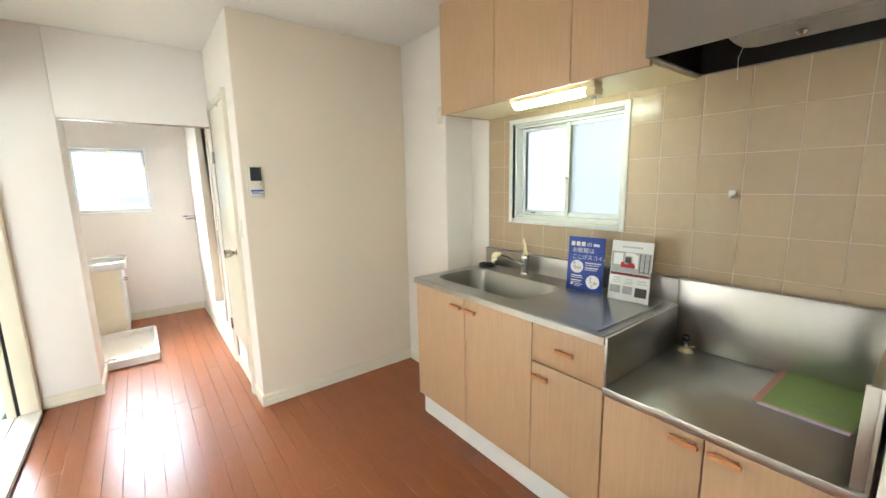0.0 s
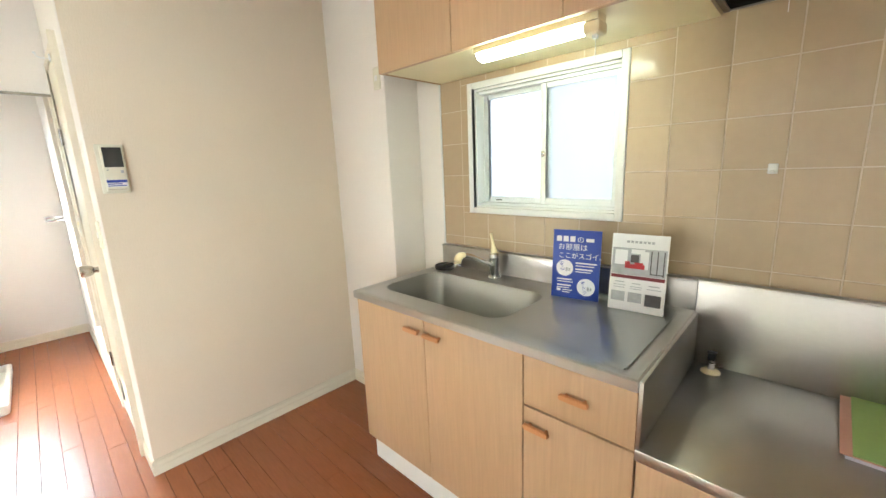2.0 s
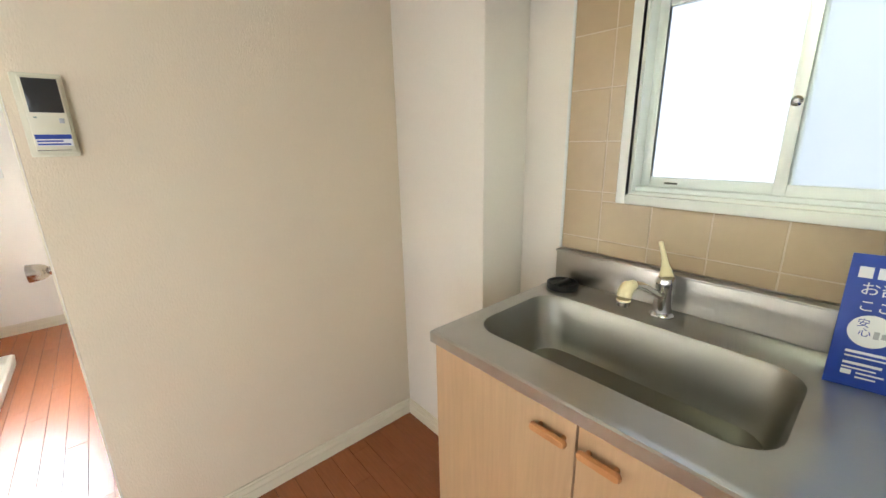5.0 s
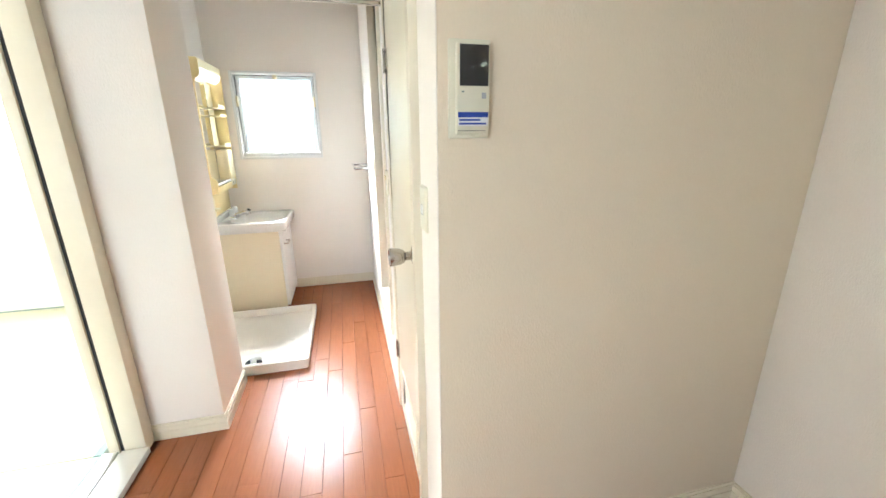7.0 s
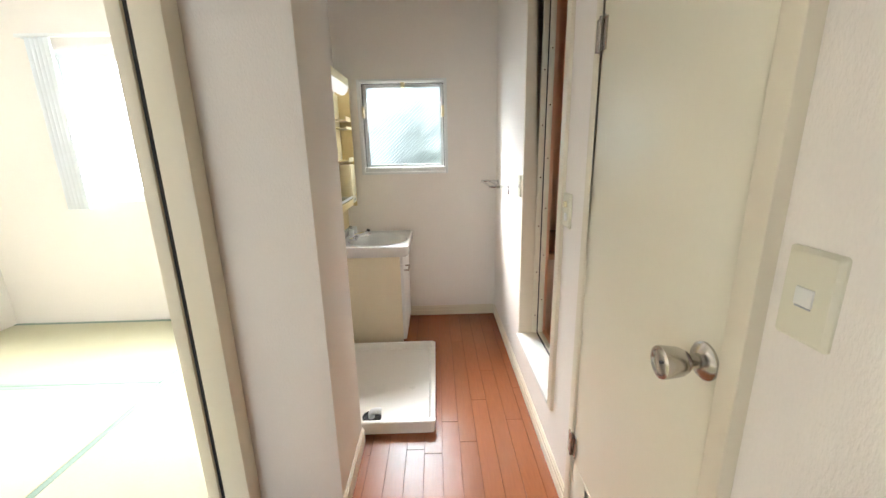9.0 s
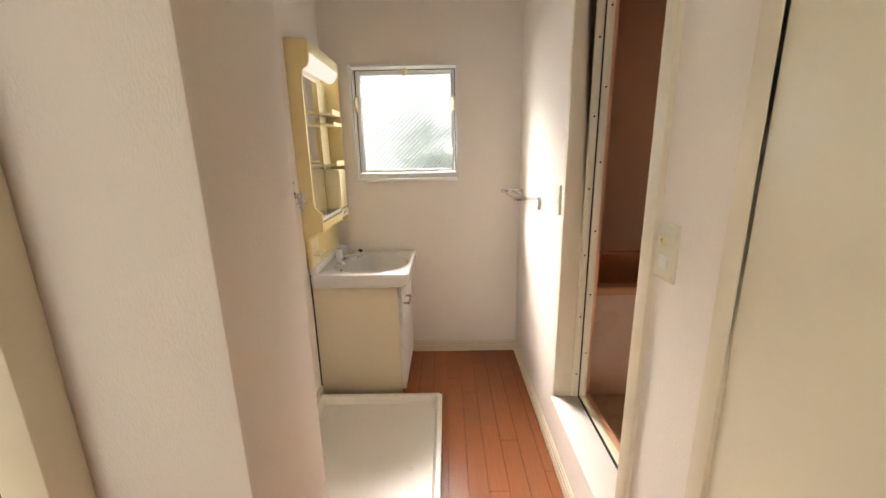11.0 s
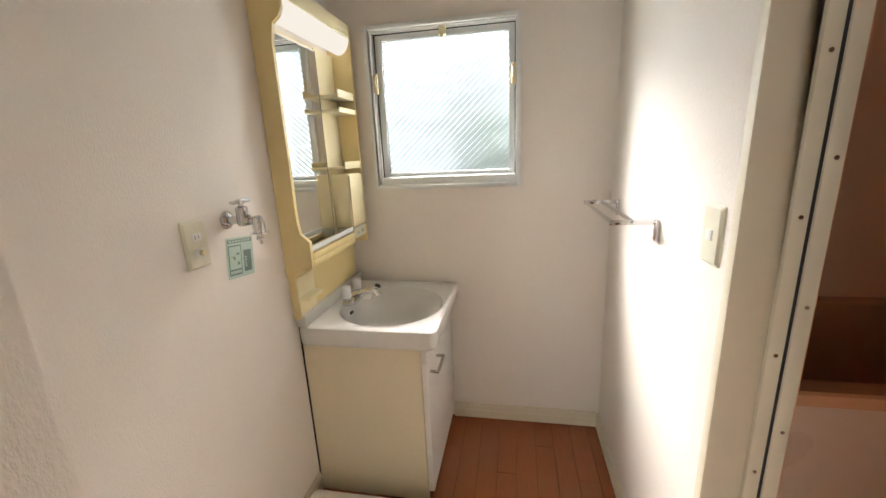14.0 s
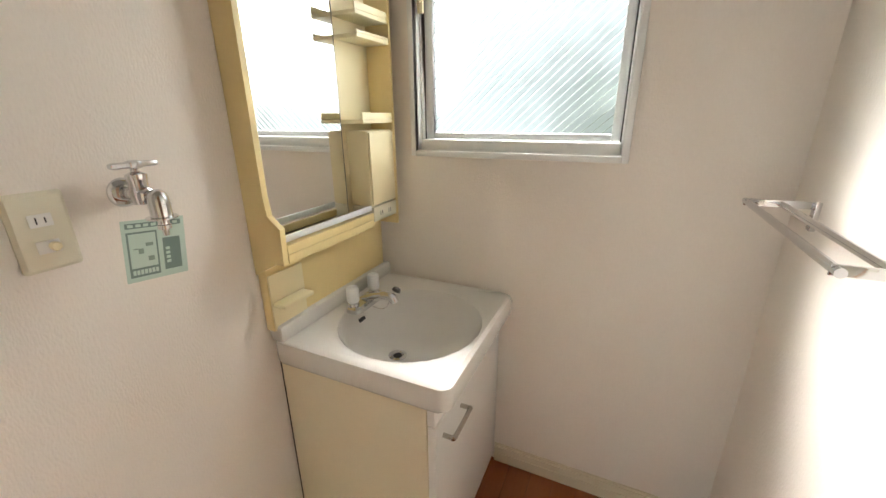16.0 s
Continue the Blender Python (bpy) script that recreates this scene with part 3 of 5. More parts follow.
    part("latch", boxes(((-0.165, 4.915, d - 0.022), (-0.138, 4.939, d + 0.012)), ((-0.158, 4.906, d - 0.034), (-0.145, 4.918, d - 0.005)), bev=0.003), M_PALE, w)
    for x in (x0 + 0.004, x1 - 0.022):
        part("stay", boxes(((x, 4.914, z1 - 0.225), (x + 0.018, 4.9245, z1 - 0.150)), ((x + 0.004, 4.906, z1 - 0.200), (x + 0.014, 4.915, z1 - 0.165)), bev=0.004), M_PALE, w)
    return w


def room_window(name, lo, hi, y, depth, label, mat):
    """A plain two-sash sliding window in a wall that runs along x."""
    (x0, z0), (x1, z1) = lo, hi
    s = 1 if depth > 0 else -1
    ya, yb = sorted((y + 0.03 * s, y + 0.09 * s))
    w = tagged(part(name, boxes(
        ((x0, ya, z0), (x0 + 0.03, yb, z1)), ((x1 - 0.03, ya, z0), (x1, yb, z1)),
        ((x0 + 0.03, ya, z0), (x1 - 0.03, yb, z0 + 0.03)), ((x0 + 0.03, ya, z1 - 0.03), (x1 - 0.03, yb, z1))), M_ALU), label, "window", kind="structure")
    mid = (x0 + x1) / 2
    for a, b, yy in ((x0 + 0.03, mid + 0.02, y + 0.05 * s), (mid - 0.02, x1 - 0.03, y + 0.072 * s)):
        f = part("sash", boxes(
            ((a, yy - 0.01, z0 + 0.03), (a + 0.035, yy + 0.01, z1 - 0.03)), ((b - 0.035, yy - 0.01, z0 + 0.03), (b, yy + 0.01, z1 - 0.03)),
            ((a + 0.035, yy - 0.01, z0 + 0.03), (b - 0.035, yy + 0.01, z0 + 0.065)), ((a + 0.035, yy - 0.01, z1 - 0.065), (b - 0.035, yy + 0.01, z1 - 0.03))), M_ALU, w)
        pane("pane", (a + 0.034, yy - 0.002, z0 + 0.064), (b - 0.034, yy + 0.002, z1 - 0.064), mat, f)
    return w


kitchen_window()
washroom_window()
room_window("window_3", (RW[0], RW[2]), (RW[1], RW[3]), YN, 1, "aluminium sliding window of the straw-mat room", M_GLASS)
# this one is out of view, added as a way in for light
room_window("window_4", (BW[0], BW[2]), (BW[1], BW[3]), YS, -1, "unseen aluminium window added to let light into the straw-mat room", M_GLASS)

# ---- toilet door ----


def door_hook():
    h = thing("door_hook", (HX - 0.012, 2.80, 1.79), "small bent metal hook over the toilet door", "hook")
    part("plate", box((HX - 0.0185, 2.793, 1.776), (HX - 0.0125, 2.807, 1.804), 0.001), M_ALU, h)
    part("stem", tube(bend([(HX - 0.018, 2.80, 1.786), (0.440, 2.80, 1.786), (0.427, 2.80, 1.790), (0.422, 2.80, 1.800)], 5), 0.0016, 8), M_ALU, h)
    part("knob", lathe([(0.0, 0), (0.0045, 0.001), (0.0055, 0.004), (0.0045, 0.007), (0.0, 0.008)], (0.4215, 2.80, 1.7985), (0, 0, 1), 14), M_ALU, h)


def toilet_door():
    d = thing("door_1", (HX, 2.9, 0.0), "cream flush toilet door, shut, with a round metal knob", "door")
    d["kind"] = "structure"
    y0, y1 = DY0 + 0.0112, DY1 - 0.0095
    part("door_leaf", boxes(((HX - 0.006, y0, 0.25), (HX + 0.03, y1, DZ - 0.01)), ((HX - 0.006, y0, 0.012), (HX + 0.03, y1, 0.09)),
                            ((HX - 0.006, y0, 0.09), (HX + 0.03, y0 + 0.11, 0.25)), ((HX - 0.006, y1 - 0.11, 0.09), (HX + 0.03, y1, 0.25)), bev=0.0015), M_DOOR, d)
    v = part("vent", boxes(((HX - 0.009, y0 + 0.104, 0.084), (HX + 0.012, y0 + 0.116, 0.256)), ((HX - 0.009, y1 - 0.116, 0.084), (HX + 0.012, y1 - 0.104, 0.256)),
                           ((HX - 0.009, y0 + 0.116, 0.244), (HX + 0.012, y1 - 0.116, 0.256)), ((HX - 0.009, y0 + 0.116, 0.084), (HX + 0.012, y1 - 0.116, 0.096)), bev=0.001), M_CREAM, d, "cream vent frame low in the door")
    for i in range(9):
        s = part("slat", box((-0.010, y0 + 0.116, -0.0015), (0.010, y1 - 0.116, 0.0015)), M_CREAM, v)
        s.matrix_basis = s.matrix_basis @ pose(HX + 0.006, 0, 0.105 + 0.0165 * i, 0, -40, 0)
    part("backing", box((HX + 0.020, y0 + 0.1105, 0.0905), (HX + 0.024, y1 - 0.1105, 0.2495)), M_CREAM, v)
    knob = part("door_knob", lathe([(0.031, 0), (0.031, 0.004), (0.027, 0.008), (0.013, 0.012), (0.0125, 0.028), (0.019, 0.034), (0.0235, 0.044), (0.0265, 0.068), (0.0262, 0.074), (0.021, 0.076), (0.0195, 0.072), (0.008, 0.071)], (HX - 0.006, 2.668, 0.900), (-1, 0, 0), 32), M_SATIN, d, "round brushed metal knob")
    part("keyhole", box((HX - 0.0795, 2.6655, 0.898), (HX - 0.0755, 2.6705, 0.902)), M_BLACK, knob)
    part("strike", box((HX - 0.014, DY0 + 0.0085, 0.86), (HX - 0.004, DY0 + 0.0115, 0.945)), M_SATIN, d)
    for z in (1.46, 0.27):
        h = part("hinge", boxes(((HX - 0.010, DY1 - 0.036, z), (HX - 0.0065, DY1 - 0.014, z + 0.075)), ((HX - 0.0155, DY1 - 0.008, z), (HX - 0.0125, DY1 + 0.012, z + 0.075))), M_SATIN, d)
        part("pin", lathe([(0.0045, 0), (0.0045, 0.083)], (HX - 0.014, DY1 - 0.011, z - 0.004), (0, 0, 1), 12), M_SATIN, h)


toilet_door()

# ---- kitchen ----


def oval_handle(parent, y, z, x=1.165):
    """A small oval wooden pull, on two pegs."""
    h = part("handle", loft([rrect(-0.040 + k, 0.040 - k, -0.009 + k, 0.009 - k, zz, 0.009) for k, zz in ((0.002, 0.012), (0.0, 0.015), (0.0, 0.019), (0.0025, 0.023))], True, True), M_HANDLE, parent, "honey-coloured wooden pull")
    for s in (-0.025, 0.025):
        part("peg", lathe([(0.005, 0), (0.005, 0.013)], (s, 0, 0), (0, 0, 1), 10), M_HANDLE, h).matrix_basis = Matrix.Identity(4)
    m = Matrix(((0, 0, -1, x), (-1, 0, 0, y), (0, 1, 0, z), (0, 0, 0, 1)))
    h.matrix_basis = h.matrix_basis @ m
    return h


def front(parent, name, y0, y1, z0, z1, hy=None, hz=None):
    """A beech-coloured door or drawer front with its pull."""
    f = part(name, box((1.165, y0, z0), (1.184, y1, z1), 0.0015), M_BEECH, parent)
    if hy is not None:
        oval_handle(f, hy, hz)
    return f


def sink_cabinet():
    c = thing("sink_cabinet", (1.45, 1.2, 0), "light beech-veneer sink cabinet with wooden pulls and white kickboard", "cabinet")
    part("body", boxes(((1.185, 1.731, 0.128), (1.70, 1.747, 0.770)), ((1.185, 0.655, 0.128), (1.70, 0.671, 0.770)), ((1.185, 0.671, 0.128), (1.70, 1.731, 0.144)), ((1.690, 0.671, 0.144), (1.70, 1.731, 0.770)), ((1.185, 0.948, 0.144), (1.68, 0.962, 0.770)), ((1.185, 0.671, 0.745), (1.20, 1.731, 0.770))), M_BEECH, c)
    part("kickboard", box((1.197, 0.66, 0.0), (1.212, 1.742, 0.1275)), M_WHITE, c, "white kickboard")
    front(c, "door", 1.357, 1.747, 0.128, 0.766, 1.405, 0.716)
    front(c, "door", 0.957, 1.353, 0.128, 0.766, 1.305, 0.716)
    front(c, "drawer", 0.656, 0.953, 0.612, 0.766, 0.80, 0.690)
    front(c, "door", 0.656, 0.953, 0.128, 0.606, 0.905, 0.556)


def sink_top():
    t = thing("sink_worktop", (1.42, 1.2, 0.770), "brushed stainless steel worktop with a pressed sink", "worktop")
    x0, x1, y0, y1, z = 1.15, 1.70, 0.652, 1.752, 0.80
    sx0, sx1, sy0, sy1 = 1.258, 1.580, 1.100, 1.712
    part("top", loft([rrect(x0, x1, y0, y1, 0.7705, 0.004), rrect(x0, x1, y0, y1, z - 0.004, 0.004), rrect(x0 + 0.004, x1, y0 + 0.004, y1 - 0.004, z, 0.004),
                      rrect(x0 + 0.02, x1 - 0.02, y0 + 0.02, y1 - 0.02, z, 0.01), rrect(x0 + 0.03, x1 - 0.025, y0 + 0.03, y1 - 0.028, z - 0.004, 0.02),
                      rrect(sx0 - 0.012, sx1 + 0.012, sy0 - 0.012, sy1 + 0.012, z - 0.004, 0.08), rrect(sx0, sx1, sy0, sy1, z - 0.007, 0.072)], False), M_STEEL, t)
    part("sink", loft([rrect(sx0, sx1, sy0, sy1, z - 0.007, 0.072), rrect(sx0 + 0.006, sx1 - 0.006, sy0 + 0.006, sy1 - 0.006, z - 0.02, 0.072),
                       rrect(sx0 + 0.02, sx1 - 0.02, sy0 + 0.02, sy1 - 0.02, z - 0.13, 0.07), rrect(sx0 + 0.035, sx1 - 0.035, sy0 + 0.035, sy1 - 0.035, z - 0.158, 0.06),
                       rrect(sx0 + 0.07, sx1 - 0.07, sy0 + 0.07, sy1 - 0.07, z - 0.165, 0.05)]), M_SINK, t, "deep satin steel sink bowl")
    part("drain", lathe([(0.055, 0), (0.055, 0.003), (0.045, 0.003), (0.043, 0.001), (0.012, 0.001)], (1.40, 1.57, z - 0.1648), (0, 0, 1), 28), M_CHROME, t)
    part("backsplash", boxes(((1.692, y0, z + 0.0005), (1.7125, y1, 0.896)), ((1.684, y0, 0.896), (1.7125, y1, 0.902)), bev=0.002), M_STEEL, t)
    bm = tube(bend([(1.66, 0.70, z - 0.001), (1.60, 0.692, z - 0.001), (1.22, 0.692, z - 0.001), (1.20, 0.70, z - 0.001)], 4), 0.002, 8)
    part("bead", bm, M_STEEL, t)


def stove_cabinet():
    c = thing("stove_cabinet", (1.45, 0.35, 0), "low beech-veneer stove cabinet with two doors", "cabinet")
    part("body", box((1.185, 0.062, 0.128), (1.70, 0.650, 0.600)), M_BEECH, c)
    part("kickboard", box((1.197, 0.065, 0.0), (1.212, 0.648, 0.1275)), M_WHITE, c, "white kickboard")
    front(c, "door", 0.359, 0.650, 0.128, 0.597, 0.405, 0.566)
    front(c, "door", 0.062, 0.355, 0.128, 0.597, 0.306, 0.566)
    t = thing("steel_counter", (1.42, 0.35, 0.600), "low stainless steel counter with raised splash guards", "worktop")
    part("plate", box((1.15, 0.055, 0.6005), (1.70, 0.6515, 0.630), 0.003), M_STEEL, t)
    part("backsplash", boxes(((1.690, 0.055, 0.6305), (1.7125, 0.6515, 0.900)), ((1.682, 0.055, 0.900), (1.7125, 0.6515, 0.906)), bev=0.002), M_STEEL, t)
    part("side_splash", boxes(((1.155, 0.6425, 0.6305), (1.6895, 0.6515, 0.797)), bev=0.001), M_STEEL, t)
    part("side_guard", boxes(((1.165, 0.055, 0.6305), (1.6895, 0.063, 0.868)), ((1.165, 0.063, 0.6305), (1.175, 0.086, 0.868)), ((1.175, 0.063, 0.860), (1.6815, 0.080, 0.868)), bev=0.001), M_STEEL, t, "bent steel side guard")


def upper_cabinet():
    c = thing("wall_cabinet", (1.55, 1.2, 1.655), "light beech-veneer wall cabinet with three doors", "cabinet")
    part("body", box((1.378, 0.661, 1.660), (1.7345, 1.745, 2.1985)), M_PALE, c, "cream carcass and underside")
    part("side_panel", box((1.3785, 1.7452, 1.655), (1.7345, 1.7475, 2.1985)), M_BEECH, c)
    for y0, y1 in ((1.355, 1.746), (0.957, 1.351), (0.662, 0.953)):
        part("door", box((1.355, y0, 1.653), (1.376, y1, 2.194), 0.0015), M_BEECH, c)


def tube_light():
    f = thing("fluorescent_light", (1.42, 1.09, 1.66), "lit fluorescent tube lamp under the wall cabinet", "lamp")
    part("base", boxes(((1.392, 0.875, 1.640), (1.448, 1.290, 1.6595)), bev=0.003), M_PALE, f)
    part("diffuser", loft([[(1.42 + 0.026 * math.cos(a) * k, y, 1.6395 + 0.026 * math.sin(a) * k) for a in [math.pi + math.pi * i / 15 for i in range(16)]] for y, k in ((0.918, 0.85), (0.926, 1.0), (1.272, 1.0), (1.286, 0.6))], True, True), M_TUBE, f, "glowing white diffuser")
    part("end_cap", box((1.391, 0.870, 1.608), (1.449, 0.9175, 1.6395), 0.008), M_PALE, f)
    part("switch", boxes(((1.41, 0.885, 1.598), (1.425, 0.898, 1.610)), bev=0.002), M_KEY, f)
    part("cord", tube([(1.43, 0.895, 1.6075), (1.43, 0.895, 1.50)], 0.0012, 6), M_KEY, f)


def range_hood():
    h = thing("range_hood", (1.55, 0.37, 1.665), "grey metal range hood with a dark open underside", "range hood")
    y0, y1, x0, x1, z = 0.062, 0.657, 1.315, 1.7345, 1.667
    part("body", boxes(((x0, y0, z), (x0 + 0.004, y1, 2.198)), ((x0 + 0.004, y0, z), (x1, y0 + 0.004, 2.198)), ((x0 + 0.004, y1 - 0.004, z), (x1, y1, 2.198)), ((x1 - 0.004, y0 + 0.004, z), (x1, y1 - 0.004, 2.198))), M_HOOD, h)
    part("lip", boxes(((x0 + 0.004, y0 + 0.004, z), (x0 + 0.014, y1 - 0.004, z + 0.006)), ((x0 + 0.014, y1 - 0.014, z), (x1 - 0.014, y1 - 0.004, z + 0.006)), ((x1 - 0.014, y0 + 0.004, z), (x1 - 0.004, y1 - 0.004, z + 0.006))), M_HOOD, h)
    part("lining", boxes(((x0 + 0.0045, y0 + 0.0045, z + 0.0065), (x0 + 0.0065, y1 - 0.0045, 1.86)), ((x1 - 0.0065, y0 + 0.0045, z + 0.0065), (x1 - 0.0045, y1 - 0.0045, 1.86)),
                         ((x0 + 0.0065, y1 - 0.0065, z + 0.0065), (x1 - 0.0065, y1 - 0.0045, 1.86)), ((x0 + 0.0065, y0 + 0.0045, z + 0.0065), (x1 - 0.0065, y0 + 0.0065, 1.86)), ((x0 + 0.0045, y0 + 0.0045, 1.86), (x1 - 0.0045, y1 - 0.0045, 1.866))), M_HOOD_BLACK, h, "black inside")
    part("fan_cover", loft([rrect(1.42, 1.62, 0.09, 0.50, 1.859, 0.05), rrect(1.42, 1.62, 0.09, 0.50, 1.72, 0.05), rrect(1.44, 1.60, 0.11, 0.48, 1.695, 0.05)], True, True), M_GREASE, h, "dull grey fan cover")
    part("fan_grip", lathe([(0.012, 0), (0.016, 0.006), (0.010, 0.014)], (1.52, 0.33, 1.6948), (0, 0, -1), 14), M_CHROME, h)
    part("cord", tube([(1.60, 0.48, 1.72), (1.66, 0.515, 1.69), (1.67, 0.515, 1.62)], 0.001, 6), M_KEY, h)
    part("sticker", box((1.47, 0.105, 1.6935), (1.50, 0.135, 1.6948)), M_RED, h)


def mixer_tap():
    f = thing("sink_tap", (1.652, 1.405, 0.796), "chrome single-lever kitchen tap with a cream spout nozzle", "tap")
    part("base", lathe([(0.029, 0), (0.029, 0.004), (0.024, 0.008), (0.0225, 0.012)], (1.652, 1.405, 0.796), (0, 0, 1), 28), M_CHROME, f)
    part("column", lathe([(0.0225, 0), (0.022, 0.066), (0.0235, 0.070), (0.0235, 0.086), (0.020, 0.094), (0.008, 0.098)], (1.652, 1.405, 0.807), (0, 0, 1), 28), M_CHROME, f)
    sp = part("spout", tube(bend([(1.652, 1.405, 0.848), (1.59, 1.405, 0.875), (1.50, 1.404, 0.918), (1.445, 1.404, 0.934)], 5), 0.0095, 14), M_CHROME, f)
    part("nozzle", add_lathe(tube(bend([(1.450, 1.404, 0.934), (1.432, 1.404, 0.936), (1.416, 1.404, 0.929), (1.411, 1.404, 0.917)], 5), [0.011] * 6 + [0.015] * 10, 14), [(0.0145, 0), (0.0145, 0.004)], (1.411, 1.404, 0.909)), M_PALE, sp, "cream plastic nozzle")
    part("aerator", lathe([(0.013, 0), (0.013, 0.012), (0.010, 0.013)], (1.4105, 1.404, 0.910), (0, 0, -1), 18), M_CHROME, sp)
    part("lever", tube(bend([(1.652, 1.405, 0.902), (1.658, 1.412, 0.925), (1.668, 1.424, 0.955), (1.676, 1.438, 0.985)], 5), [0.016, 0.016, 0.015, 0.014, 0.013, 0.011, 0.009, 0.008, 0.007, 0.007, 0.006, 0.006, 0.006, 0.006, 0.006, 0.005], 12), M_PALE, f, "cream upright lever")


def drain_ring():
    r = thing("drain_cover", (1.640, 1.692, 0.7965), "black plastic drain cover lying on the worktop", "drain cover")
    part("dish", lathe([(0.046, 0), (0.048, 0.010), (0.048, 0.018), (0.044, 0.020), (0.040, 0.012), (0.020, 0.010)], (1.640, 1.692, 0.7965), (0, 0, 1), 28), M_BLACK, r)
    part("grip", box((1.600, 1.684, 0.807), (1.680, 1.700, 0.818), 0.003), M_BLACK, r)


def gas_valve():
    g = thing("gas_valve", (1.645, 0.59, 0.630), "small gas valve with black knob on a cream base", "gas valve")
    part("base", lathe([(0.026, 0), (0.026, 0.004), (0.020, 0.009), (0.011, 0.011)], (1.645, 0.59, 0.6302), (0, 0, 1), 24), M_PALE, g)
    part("stem", lathe([(0.010, 0), (0.010, 0.022), (0.007, 0.024), (0.007, 0.03)], (1.645, 0.59, 0.641), (0, 0, 1), 16), M_CHROME, g)
    part("outlet", tube([(1.645, 0.59, 0.652), (1.660, 0.565, 0.652)], 0.007, 10), M_SATIN, g)
    part("knob", boxes(((1.634, 0.580, 0.671), (1.656, 0.600, 0.690)), ((1.641, 0.577, 0.690), (1.649, 0.603, 0.700)), bev=0.003), M_BLACK, g)


def files():
    b = thing("file_stack", (1.54, 0.20, 0.630), "green and pink card files stacked on the stove top", "file")
    m = pose(1.545, 0.205, 0.6302, 0, 0, -1.5)
    for name, lo, hi, mat in (("papers", (-0.140, -0.098, 0.0), (0.140, 0.098, 0.012), M_PAPERS), ("pink_cover", (-0.148, -0.105, 0.0122), (0.146, 0.108, 0.0145), M_PINKFILE), ("green_cover", (-0.146, -0.106, 0.0147), (0.144, 0.088, 0.018), M_GREENFILE)):
        p = part(name, box(lo, hi, 0.0008), mat, b)
        p.matrix_basis = p.matrix_basis @ m
    for i, w in enumerate((0.10, 0.06, 0.12, 0.08, 0.05)):
        p = part("printed_line", box((-0.105 + 0.018 * i, -0.09, 0.0181), (-0.102 + 0.018 * i, -0.09 + w, 0.0183)), M_SIGNDARK, b)
        p.matrix_basis = p.matrix_basis @ m


def card_pose(ax, ay, bx, by, lean):
    """Frame of an upright card whose lower edge runs from a to b: x along it, y up the card, z out of its face."""
    along = Vector((bx - ax, by - ay, 0)).normalized()
    back = Vector((0, 0, 1)).cross(along)
    if back.x < 0:
        back = -back
    up = (Vector((0, 0, math.cos(radians(lean)))) + back * math.sin(radians(lean))).normalized()
    out = along.cross(up)
    m = Matrix.Identity(4)
    for i, v in enumerate((along, up, out)):
        for r in range(3):
            m[r][i] = v[r]
    m.translation = (ax, ay, 0.7968)
    return m


def bars(parent, name, m, spans, mat, z=0.0018):
    """Flat printed shapes on a card: (x0, y0, x1, y1)."""
    for x0, y0, x1, y1 in spans:
        p = part(name, box((x0, y0, z), (x1, y1, z + 0.0003)), mat, parent)
        p.matrix_basis = p.matrix_basis @ m


